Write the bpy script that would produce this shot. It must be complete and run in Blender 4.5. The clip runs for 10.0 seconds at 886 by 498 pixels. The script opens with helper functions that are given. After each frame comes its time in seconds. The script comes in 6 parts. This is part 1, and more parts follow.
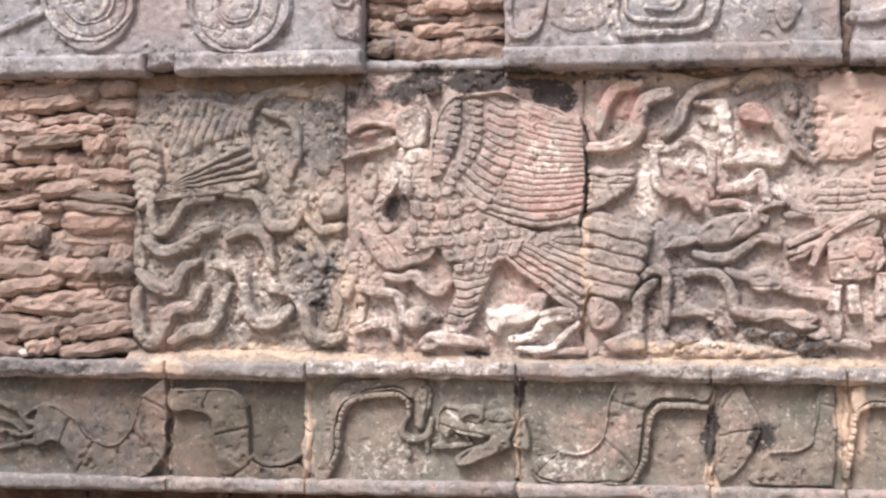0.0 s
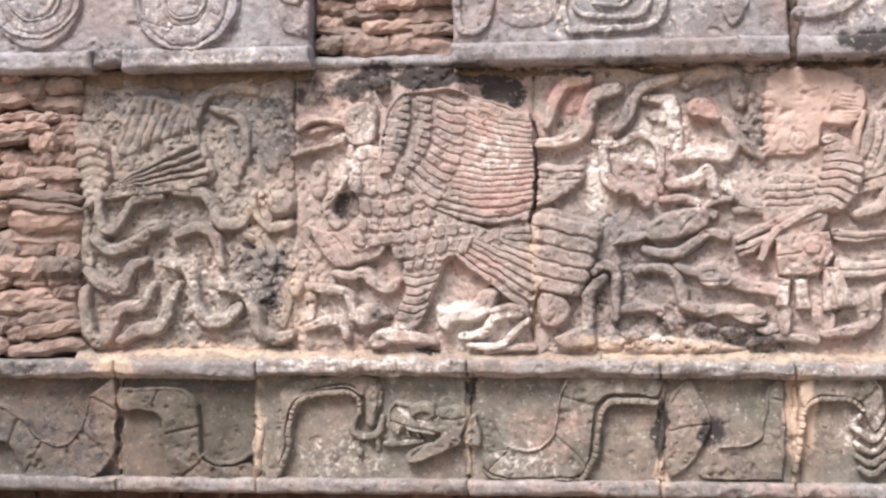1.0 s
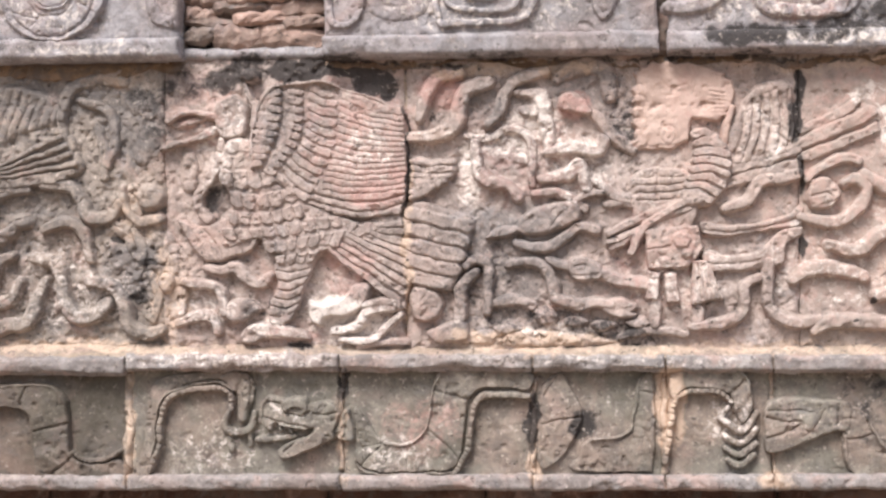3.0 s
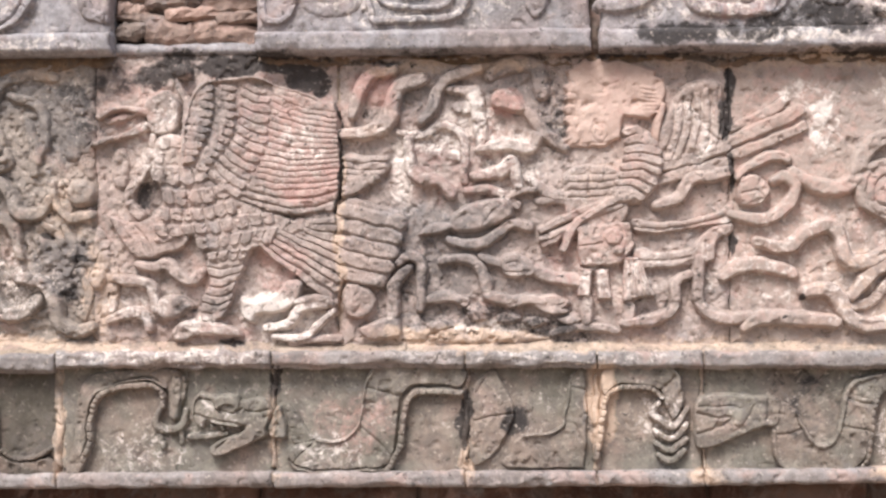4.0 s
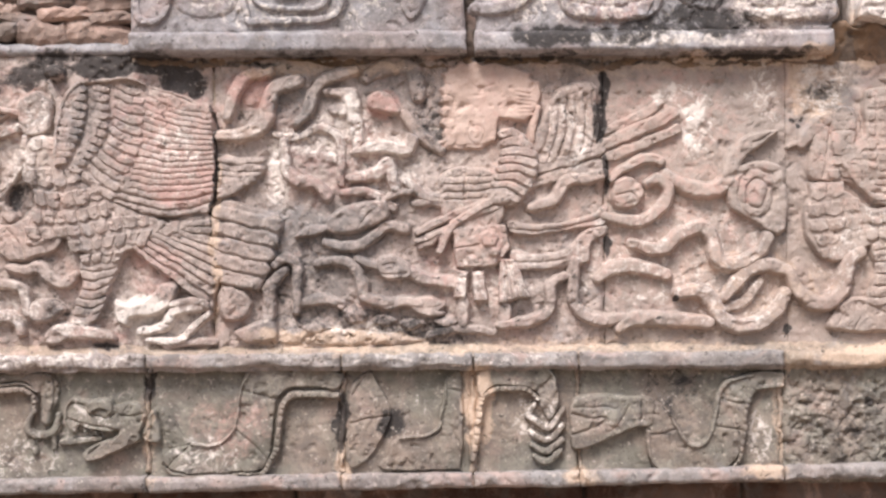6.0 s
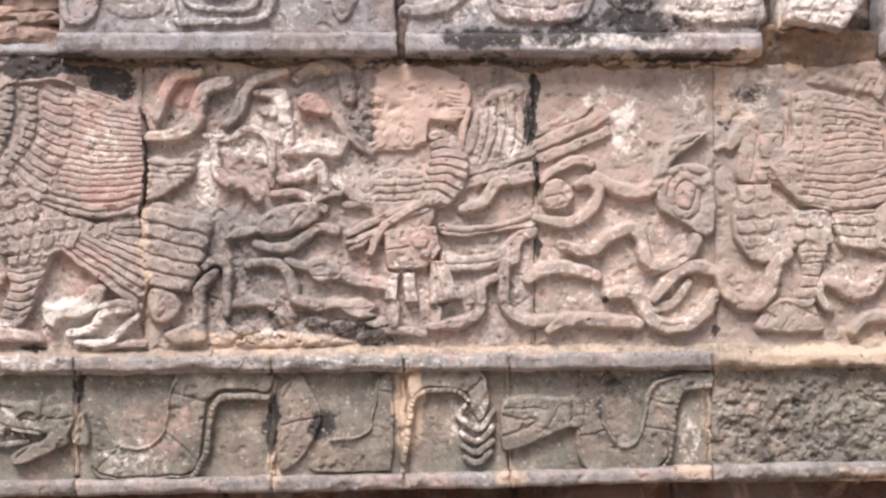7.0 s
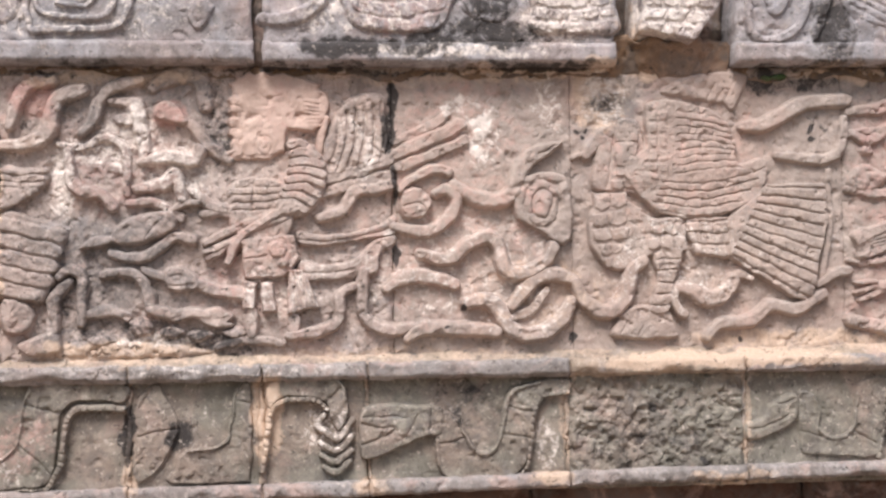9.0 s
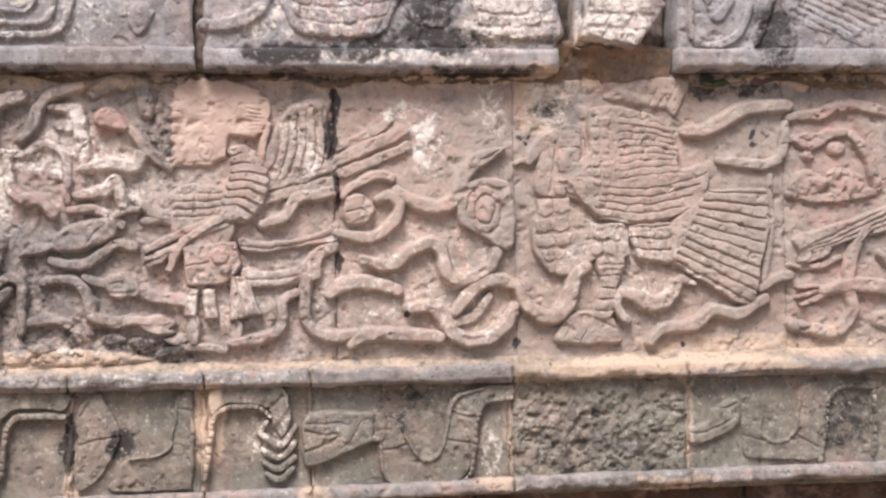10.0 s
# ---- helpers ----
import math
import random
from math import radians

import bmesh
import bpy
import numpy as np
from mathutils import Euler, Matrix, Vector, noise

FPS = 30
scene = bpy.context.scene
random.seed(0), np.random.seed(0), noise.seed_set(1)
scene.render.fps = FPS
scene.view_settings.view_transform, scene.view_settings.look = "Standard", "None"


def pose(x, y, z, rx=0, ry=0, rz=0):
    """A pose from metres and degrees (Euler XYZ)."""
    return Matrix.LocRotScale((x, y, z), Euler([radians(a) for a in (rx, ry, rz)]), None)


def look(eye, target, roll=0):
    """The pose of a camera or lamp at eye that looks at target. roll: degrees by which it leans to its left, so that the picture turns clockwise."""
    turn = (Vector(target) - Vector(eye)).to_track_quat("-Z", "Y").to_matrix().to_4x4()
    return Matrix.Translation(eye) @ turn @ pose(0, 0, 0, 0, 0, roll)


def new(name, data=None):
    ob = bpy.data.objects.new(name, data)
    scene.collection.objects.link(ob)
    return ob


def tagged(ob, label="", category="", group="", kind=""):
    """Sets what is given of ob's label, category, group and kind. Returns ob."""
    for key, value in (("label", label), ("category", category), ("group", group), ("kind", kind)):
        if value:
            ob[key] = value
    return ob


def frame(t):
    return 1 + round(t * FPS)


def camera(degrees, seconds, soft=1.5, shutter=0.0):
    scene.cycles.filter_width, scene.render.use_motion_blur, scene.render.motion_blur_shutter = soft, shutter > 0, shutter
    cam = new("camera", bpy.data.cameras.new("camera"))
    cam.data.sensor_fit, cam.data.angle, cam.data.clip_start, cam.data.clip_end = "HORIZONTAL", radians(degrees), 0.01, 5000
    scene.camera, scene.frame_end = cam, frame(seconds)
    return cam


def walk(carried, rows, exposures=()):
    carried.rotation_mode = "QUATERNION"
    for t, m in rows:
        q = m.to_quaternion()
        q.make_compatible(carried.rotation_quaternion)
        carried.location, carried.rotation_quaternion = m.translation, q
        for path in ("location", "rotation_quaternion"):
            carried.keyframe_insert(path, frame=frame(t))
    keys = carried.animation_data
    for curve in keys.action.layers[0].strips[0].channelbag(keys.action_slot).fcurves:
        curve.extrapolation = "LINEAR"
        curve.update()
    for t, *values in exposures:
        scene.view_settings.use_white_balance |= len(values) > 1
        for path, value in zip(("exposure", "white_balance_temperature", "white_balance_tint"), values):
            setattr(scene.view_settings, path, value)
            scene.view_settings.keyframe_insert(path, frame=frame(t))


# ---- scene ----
# ---- camera ----
cam = camera(31.1, 10.0, soft=2.5)
PATH = [
    (0, (0.463, -4.737, 1.43), (0.094, -2.772, 1.496), 0.4),
    (0.5, (0.469, -4.73, 1.442), (0.124, -2.761, 1.501), 0.1),
    (1, (0.495, -4.722, 1.45), (0.174, -2.749, 1.504), 0.0),
    (1.5, (0.488, -4.716, 1.456), (0.206, -2.737, 1.505), -0.1),
    (2, (0.515, -4.706, 1.488), (0.263, -2.722, 1.521), -0.1),
    (2.5, (0.553, -4.693, 1.503), (0.324, -2.706, 1.527), -0.2),
    (4, (0.592, -4.695, 1.471), (0.472, -2.699, 1.504), -0.2),
    (4.5, (0.608, -4.694, 1.433), (0.519, -2.696, 1.482), -0.2),
    (5, (0.631, -4.692, 1.424), (0.571, -2.693, 1.477), -0.2),
    (5.5, (0.661, -4.687, 1.435), (0.626, -2.688, 1.484), -0.3),
    (7, (0.723, -4.692, 1.456), (0.789, -2.694, 1.499), -0.4),
    (7.5, (0.745, -4.698, 1.407), (0.846, -2.701, 1.473), -0.5),
    (8, (0.769, -4.698, 1.4), (0.907, -2.704, 1.471), -0.6),
    (8.5, (0.79, -4.702, 1.42), (0.962, -2.711, 1.485), -0.6),
    (9, (0.813, -4.698, 1.411), (1.018, -2.71, 1.482), -0.8),
    (9.5, (0.829, -4.698, 1.395), (1.063, -2.714, 1.476), -0.9),
    (10, (0.859, -4.7, 1.441), (1.116, -2.717, 1.506), -1.0),
]
walk(cam, [(t, look(eye, target, roll)) for t, eye, target, roll in PATH], [(0.0, 1.12), (2.5, 1.08), (5.0, 1.03), (7.5, 0.95), (10.0, 0.87)])

# ---- light ----
world = bpy.data.worlds.new("hazy_sky")
scene.world = world
world.use_nodes = True
sky = world.node_tree.nodes.new("ShaderNodeTexSky")
sky.sky_type, sky.sun_disc = "NISHITA", False
sky.sun_elevation, sky.sun_rotation = radians(54), radians(201)
sky.dust_density, sky.air_density = 4.0, 1.0
world.node_tree.links.new(sky.outputs[0], world.node_tree.nodes["Background"].inputs[0])
world.node_tree.nodes["Background"].inputs[1].default_value = 0.07
sun_data = bpy.data.lights.new("sun", "SUN")
sun_data.energy, sun_data.angle, sun_data.color = 2.2, radians(22), (1.0, 0.95, 0.93)
sun = new("sun", sun_data)
sun.matrix_world = look((-1.3, -3.3, 4.9), (0, 0, 0))

# ---- numeric noise, stains and painted shade ----
rng = np.random.default_rng(7)
LATTICE = rng.random((256, 256))


def value_noise(x, z, f, seed=0):
    """Smooth noise from 0 to 1 with f cells a metre."""
    u, v = np.asarray(x) * f + 37.7 * seed + 500, np.asarray(z) * f + 11.3 * seed + 500
    i, j = np.floor(u).astype(int), np.floor(v).astype(int)
    a, b = u - i, v - j
    a, b = a * a * (3 - 2 * a), b * b * (3 - 2 * b)
    i0, i1, j0, j1 = i % 256, (i + 1) % 256, j % 256, (j + 1) % 256
    return (LATTICE[i0, j0] * (1 - a) + LATTICE[i1, j0] * a) * (1 - b) + (LATTICE[i0, j1] * (1 - a) + LATTICE[i1, j1] * a) * b


def fbm(x, z, f, seed=0, octaves=4):
    total, amp, norm = 0.0, 1.0, 0.0
    for k in range(octaves):
        total = total + amp * (value_noise(x, z, f * 2**k, seed + 5 * k) - 0.5)
        norm, amp = norm + amp, amp * 0.5
    return total / norm


STAINS_AND_SHADE = []  # x, z, half width, half height, channel (0 red pigment, 1 black lichen and painted shade, 2 ochre dirt, 3 pale lime, 4 grey lichen, 5 sandy wash), amount


def stain_or_shade(channel, amount, centre, half):
    STAINS_AND_SHADE.append((*centre, *half, channel, amount))


def tone(x, z, lift=None):
    """Amounts of stains and painted shade, in six channels, at places of the wall."""
    wx = x + 0.05 * fbm(x, z, 9, 3) + 0.03 * fbm(x, z, 34, 13)
    wz = z + 0.05 * fbm(x, z, 9, 4) + 0.03 * fbm(x, z, 34, 14)
    out = np.zeros((len(x), 8), np.float32)
    for cx, cz, hx, hz, channel, amount in STAINS_AND_SHADE:
        d = ((wx - cx) / hx) ** 2 + ((wz - cz) / hz) ** 2
        out[:, channel] = np.maximum(out[:, channel], amount * np.clip(1.35 - d, 0, 1) ** 0.8)
    return out


# red pigment
stain_or_shade(0, 0.55, (-0.125, 1.897), (0.167, 0.184))
stain_or_shade(0, 0.75, (-0.081, 1.744), (0.117, 0.084))
stain_or_shade(0, 0.6, (-0.174, 1.507), (0.100, 0.100))
stain_or_shade(0, 0.5, (-0.611, 1.989), (0.117, 0.151))
stain_or_shade(0, 0.5, (-0.327, 1.303), (0.100, 0.050))
stain_or_shade(0, 0.9, (0.108, 2.037), (0.084, 0.075))
stain_or_shade(0, 0.9, (0.501, 1.984), (0.054, 0.043))
stain_or_shade(0, 0.35, (0.859, 1.964), (0.117, 0.134))
stain_or_shade(0, 0.4, (0.875, 1.831), (0.092, 0.134))
stain_or_shade(0, 0.5, (0.757, 1.533), (0.184, 0.184))
stain_or_shade(0, 0.45, (0.359, 1.801), (0.217, 0.151))
stain_or_shade(0, 0.45, (1.337, 1.944), (0.251, 0.167))
stain_or_shade(0, 0.4, (1.334, 1.613), (0.334, 0.334))
stain_or_shade(0, 0.5, (1.583, 1.730), (0.067, 0.067))
stain_or_shade(0, 0.35, (2.017, 1.829), (0.334, 0.268))
stain_or_shade(0, 0.55, (2.693, 1.824), (0.184, 0.251))
stain_or_shade(0, 0.5, (2.683, 1.442), (0.184, 0.151))
stain_or_shade(0, 0.5, (1.761, 2.035), (0.084, 0.100))
stain_or_shade(0, 0.5, (0.040, 1.035), (0.134, 0.100))
stain_or_shade(3, 0.7, (1.665, 2.27), (0.15, 0.10))
stain_or_shade(3, 0.8, (1.98, 2.28), (0.13, 0.11))
stain_or_shade(0, 0.25, (1.665, 2.259), (0.151, 0.100))
stain_or_shade(0, 0.5, (1.165, 2.273), (0.184, 0.100))
stain_or_shade(0, 0.3, (1.972, 2.261), (0.134, 0.100))
stain_or_shade(0, 0.25, (-1.057, 2.316), (0.184, 0.184))
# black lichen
stain_or_shade(1, 1.0, (-0.228, 2.103), (0.201, 0.028))
stain_or_shade(1, 0.95, (-0.083, 2.057), (0.070, 0.043))
stain_or_shade(1, 0.7, (-0.497, 2.091), (0.100, 0.047))
stain_or_shade(1, 0.7, (-0.577, 1.705), (0.033, 0.047))
stain_or_shade(1, 0.28, (-0.366, 1.977), (0.075, 0.100))
stain_or_shade(4, 1.0, (-1.65, 1.222), (0.34, 0.03))
stain_or_shade(4, 1.0, (-1.60, 0.868), (0.36, 0.03))
stain_or_shade(1, 0.4, (-0.414, 1.387), (0.084, 0.050))
stain_or_shade(1, 0.45, (-0.682, 2.059), (0.067, 0.067))
stain_or_shade(1, 1.0, (1.148, 2.035), (0.022, 0.045))
stain_or_shade(1, 1.0, (1.140, 1.930), (0.022, 0.060))
stain_or_shade(1, 1.0, (1.147, 1.985), (0.012, 0.060))
stain_or_shade(1, 0.9, (1.158, 1.763), (0.012, 0.067))
stain_or_shade(1, 0.85, (0.515, 1.044), (0.043, 0.043))
stain_or_shade(1, 0.9, (0.374, 1.052), (0.020, 0.100))
stain_or_shade(1, 0.7, (-0.185, 1.152), (0.017, 0.067))
stain_or_shade(1, 0.4, (0.358, 1.351), (0.201, 0.050))
stain_or_shade(1, 0.45, (0.590, 1.317), (0.184, 0.043))
stain_or_shade(1, 0.35, (0.241, 1.485), (0.117, 0.117))
stain_or_shade(1, 0.4, (0.643, 1.949), (0.050, 0.134))
stain_or_shade(1, 0.3, (0.589, 0.920), (0.117, 0.037))
stain_or_shade(1, 0.35, (1.363, 1.119), (0.151, 0.100))
stain_or_shade(1, 0.3, (1.913, 0.997), (0.234, 0.100))
stain_or_shade(1, 0.8, (1.925, 1.093), (0.017, 0.015))
stain_or_shade(1, 0.8, (2.064, 0.932), (0.027, 0.010))
stain_or_shade(3, 0.5, (1.604, 1.006), (0.043, 0.084))
stain_or_shade(3, 0.4, (0.970, 1.058), (0.060, 0.043))
stain_or_shade(1, 0.6, (2.429, 2.068), (0.100, 0.027))
stain_or_shade(1, 0.8, (0.999, 2.165), (0.125, 0.037))
stain_or_shade(1, 0.7, (1.429, 2.208), (0.184, 0.043))
stain_or_shade(1, 0.6, (1.229, 2.174), (0.151, 0.033))
stain_or_shade(1, 0.6, (2.477, 2.229), (0.067, 0.117))
stain_or_shade(1, 0.6, (1.431, 2.308), (0.100, 0.067))
stain_or_shade(1, 0.35, (-1.273, 2.182), (0.251, 0.033))
stain_or_shade(1, 0.35, (-1.301, 2.017), (0.100, 0.084))
stain_or_shade(1, 0.4, (-0.771, 1.974), (0.067, 0.100))
stain_or_shade(1, 1.0, (-0.326, 2.089), (0.0972, 0.0285))
stain_or_shade(1, 1.0, (-0.202, 2.090), (0.1005, 0.0218))
stain_or_shade(1, 1.0, (-0.100, 2.064), (0.0703, 0.0268))
stain_or_shade(1, 0.9, (-0.044, 2.023), (0.0301, 0.0268))
stain_or_shade(1, 0.8, (-0.570, 2.055), (0.0670, 0.0369))
stain_or_shade(1, 0.4, (-1.659, 1.215), (0.2010, 0.0268))
stain_or_shade(1, 0.45, (-1.653, 0.834), (0.2345, 0.0201))
stain_or_shade(4, 0.8, (2.692, 2.058), (0.1675, 0.0503))
stain_or_shade(1, 0.45, (2.729, 2.084), (0.1507, 0.0268))
stain_or_shade(4, 0.6, (2.599, 1.928), (0.1005, 0.1005))
stain_or_shade(1, 0.45, (1.799, 2.012), (0.0771, 0.0402))
stain_or_shade(4, 1.0, (1.816, 1.990), (0.0838, 0.0570))
stain_or_shade(4, 0.5, (2.754, 1.649), (0.0838, 0.1842))
stain_or_shade(1, 0.5, (2.701, 1.053), (0.1005, 0.1005))
stain_or_shade(4, 0.9, (-0.819, 1.959), (0.1005, 0.1507))
stain_or_shade(4, 0.9, (-0.817, 1.504), (0.1173, 0.1005))
stain_or_shade(1, 0.4, (-0.802, 2.026), (0.0670, 0.0670))
# ochre dirt
stain_or_shade(2, 0.6, (-0.925, 1.270), (0.401, 0.020))
stain_or_shade(2, 0.75, (-1.290, 1.221), (0.067, 0.037))
stain_or_shade(2, 0.65, (-0.842, 0.986), (0.018, 0.151))
stain_or_shade(2, 0.5, (-1.287, 0.993), (0.017, 0.151))
stain_or_shade(2, 0.4, (-0.822, 1.661), (0.100, 0.117))
stain_or_shade(2, 0.5, (-0.862, 2.080), (0.117, 0.040))
stain_or_shade(2, 0.5, (-0.712, 1.419), (0.084, 0.167))
stain_or_shade(2, 0.5, (0.839, 1.271), (0.936, 0.017))
stain_or_shade(2, 0.75, (0.358, 1.285), (0.268, 0.033))
stain_or_shade(2, 1.0, (0.772, 1.102), (0.050, 0.125))
stain_or_shade(2, 0.65, (0.377, 0.953), (0.017, 0.117))
stain_or_shade(2, 0.45, (-0.185, 1.018), (0.015, 0.184))
stain_or_shade(2, 0.8, (0.012, 1.586), (0.013, 0.268))
stain_or_shade(2, 0.6, (1.075, 0.872), (0.067, 0.037))
stain_or_shade(2, 0.6, (0.326, 2.089), (0.334, 0.027))
stain_or_shade(2, 0.5, (1.256, 2.091), (0.468, 0.023))
stain_or_shade(2, 1.0, (2.144, 1.237), (0.435, 0.030))
stain_or_shade(2, 0.8, (1.610, 0.881), (0.075, 0.033))
stain_or_shade(2, 0.5, (1.665, 1.055), (0.015, 0.167))
stain_or_shade(2, 0.5, (2.202, 1.074), (0.018, 0.151))
stain_or_shade(2, 0.6, (1.778, 2.018), (0.084, 0.100))
stain_or_shade(2, 0.7, (2.357, 1.293), (0.334, 0.030))
stain_or_shade(2, 0.3, (1.322, 1.314), (0.301, 0.023))
stain_or_shade(2, 0.5, (2.715, 1.285), (0.151, 0.050))
stain_or_shade(2, 0.35, (1.578, 1.443), (0.268, 0.134))
stain_or_shade(2, 0.6, (2.153, 0.872), (0.151, 0.020))
stain_or_shade(2, 0.6, (1.852, 2.226), (0.037, 0.117))
# pale lime
stain_or_shade(3, 0.85, (-0.147, 1.347), (0.151, 0.070))
stain_or_shade(3, 0.55, (-0.574, 1.833), (0.067, 0.117))
stain_or_shade(3, 0.5, (-0.606, 1.385), (0.100, 0.084))
stain_or_shade(3, 0.6, (0.376, 1.885), (0.134, 0.084))
stain_or_shade(3, 0.6, (0.509, 1.800), (0.117, 0.100))
stain_or_shade(3, 0.5, (1.337, 2.002), (0.057, 0.033))
stain_or_shade(3, 0.5, (0.192, 1.752), (0.027, 0.134))
stain_or_shade(3, 0.55, (0.773, 1.450), (0.100, 0.084))
stain_or_shade(3, 0.45, (1.057, 1.913), (0.084, 0.100))
stain_or_shade(3, 0.4, (-0.380, 1.052), (0.100, 0.067))
stain_or_shade(3, 0.45, (-0.027, 0.952), (0.117, 0.067))
stain_or_shade(3, 0.4, (-0.583, 0.951), (0.151, 0.084))
stain_or_shade(3, 0.5, (0.953, 1.044), (0.067, 0.084))
stain_or_shade(3, 0.25, (0.556, 1.069), (0.100, 0.100))
stain_or_shade(3, 0.6, (1.795, 2.035), (0.067, 0.100))
stain_or_shade(3, 0.35, (2.010, 1.521), (0.284, 0.184))
stain_or_shade(3, 0.35, (1.326, 1.531), (0.368, 0.184))
stain_or_shade(3, 0.7, (1.328, 2.158), (0.301, 0.023))
stain_or_shade(3, 0.5, (1.066, 2.272), (0.251, 0.084))
stain_or_shade(3, 0.55, (-0.947, 2.157), (0.234, 0.023))
stain_or_shade(3, 0.45, (0.280, 2.280), (0.334, 0.100))
stain_or_shade(3, 0.4, (-1.057, 2.316), (0.167, 0.151))
stain_or_shade(3, 0.4, (-1.572, 2.348), (0.167, 0.151))
stain_or_shade(1, 0.30, (-1.567, 1.005), (0.385, 0.151))
stain_or_shade(3, 0.6, (0.292, 1.868), (0.151, 0.043))
stain_or_shade(3, 0.55, (0.492, 1.750), (0.067, 0.067))
stain_or_shade(3, 0.5, (0.889, 1.482), (0.067, 0.100))
stain_or_shade(3, 0.45, (-0.505, 1.918), (0.100, 0.100))
stain_or_shade(3, 0.4, (-0.124, 1.829), (0.100, 0.100))
stain_or_shade(3, 0.15, (-0.932, 1.853), (0.100, 0.151))
stain_or_shade(3, 0.4, (-1.054, 1.452), (0.234, 0.151))
stain_or_shade(3, 0.45, (1.623, 2.018), (0.067, 0.100))
stain_or_shade(3, 0.4, (1.526, 1.394), (0.201, 0.100))
stain_or_shade(3, 0.75, (0.186, 1.784), (0.0369, 0.1173))
stain_or_shade(3, 0.7, (0.261, 1.896), (0.1005, 0.0268))
stain_or_shade(3, 0.8, (0.411, 1.932), (0.0402, 0.1005))
stain_or_shade(3, 0.7, (0.511, 1.831), (0.0921, 0.0503))
stain_or_shade(3, 0.7, (1.081, 1.844), (0.0201, 0.0670))
stain_or_shade(3, 0.7, (0.459, 1.309), (0.1507, 0.0168))
stain_or_shade(3, 1.0, (-0.195, 1.386), (0.1038, 0.0570))
stain_or_shade(3, 0.8, (-0.111, 1.311), (0.1038, 0.0335))
stain_or_shade(3, 0.7, (-0.400, 1.319), (0.1005, 0.0301))
stain_or_shade(5, 0.8, (0.077, 1.891), (0.0921, 0.0301))
stain_or_shade(3, 0.4, (0.077, 1.891), (0.0921, 0.0301))
stain_or_shade(3, 0.5, (-0.109, 1.847), (0.0838, 0.1005))
# grey lichen
stain_or_shade(4, 0.55, (-0.373, 1.926), (0.0703, 0.1173))
stain_or_shade(4, 0.8, (0.245, 1.983), (0.0838, 0.0670))
stain_or_shade(4, 0.8, (0.561, 2.047), (0.0838, 0.0754))
stain_or_shade(4, 0.6, (0.644, 1.963), (0.0419, 0.1005))
stain_or_shade(4, 0.6, (0.260, 1.550), (0.0670, 0.1005))
stain_or_shade(4, 0.6, (0.226, 1.417), (0.0670, 0.0838))
stain_or_shade(4, 0.8, (-1.111, 2.028), (0.2513, 0.1005))
stain_or_shade(4, 0.7, (-0.856, 1.955), (0.1173, 0.1507))
stain_or_shade(4, 0.6, (-1.107, 1.695), (0.2010, 0.1005))
stain_or_shade(4, 0.6, (-1.067, 1.380), (0.1005, 0.1005))
stain_or_shade(4, 0.6, (-1.343, 1.413), (0.0670, 0.1173))
stain_or_shade(4, 0.55, (0.292, 1.584), (0.117, 0.100))
stain_or_shade(4, 0.55, (0.475, 1.467), (0.217, 0.100))
stain_or_shade(4, 0.6, (0.258, 1.351), (0.251, 0.060))
stain_or_shade(4, 0.5, (0.591, 1.334), (0.167, 0.050))
stain_or_shade(4, 0.7, (0.493, 2.068), (0.084, 0.057))
stain_or_shade(4, 0.6, (0.635, 2.000), (0.047, 0.134))
stain_or_shade(4, 0.5, (0.242, 1.986), (0.067, 0.100))
stain_or_shade(4, 0.45, (0.592, 1.733), (0.100, 0.117))
stain_or_shade(4, 0.5, (0.158, 1.535), (0.067, 0.151))
stain_or_shade(4, 0.6, (-0.824, 1.957), (0.100, 0.134))
stain_or_shade(4, 0.45, (-1.188, 1.909), (0.201, 0.151))
stain_or_shade(4, 0.5, (-1.257, 1.521), (0.184, 0.201))
stain_or_shade(4, 0.5, (-0.963, 1.417), (0.184, 0.100))
stain_or_shade(4, 0.55, (-0.383, 1.934), (0.084, 0.134))
stain_or_shade(4, 0.5, (-0.538, 1.695), (0.100, 0.100))
stain_or_shade(4, 0.5, (-0.396, 1.362), (0.151, 0.050))
stain_or_shade(4, 0.35, (-0.224, 1.389), (0.100, 0.100))
stain_or_shade(4, 0.35, (2.375, 2.051), (0.167, 0.067))
stain_or_shade(4, 0.3, (1.324, 1.431), (0.201, 0.100))
stain_or_shade(4, 0.4, (-0.217, 2.167), (1.338, 0.023))
stain_or_shade(4, 0.45, (1.197, 2.207), (0.418, 0.084))
stain_or_shade(4, 0.35, (0.090, 0.869), (1.338, 0.023))
stain_or_shade(4, 0.35, (1.330, 1.086), (0.184, 0.134))
# sandy wash
stain_or_shade(5, 0.5, (0.809, 1.948), (0.159, 0.176))
stain_or_shade(5, 0.6, (0.807, 1.615), (0.151, 0.268))
stain_or_shade(5, 0.6, (1.302, 1.696), (0.284, 0.385))
stain_or_shade(5, 0.55, (2.101, 1.657), (0.385, 0.351))
stain_or_shade(5, 0.5, (1.072, 1.780), (0.134, 0.268))
stain_or_shade(5, 0.5, (-0.593, 1.902), (0.134, 0.184))
stain_or_shade(5, 0.45, (-0.091, 1.896), (0.100, 0.151))
stain_or_shade(5, 0.6, (-1.743, 1.304), (0.017, 0.017))
stain_or_shade(5, 0.6, (1.674, 2.259), (0.151, 0.100))
stain_or_shade(5, 0.6, (1.981, 2.261), (0.134, 0.117))
stain_or_shade(4, 0.65, (-1.646, 1.207), (0.251, 0.037))
stain_or_shade(4, 0.6, (-1.584, 0.845), (0.318, 0.037))
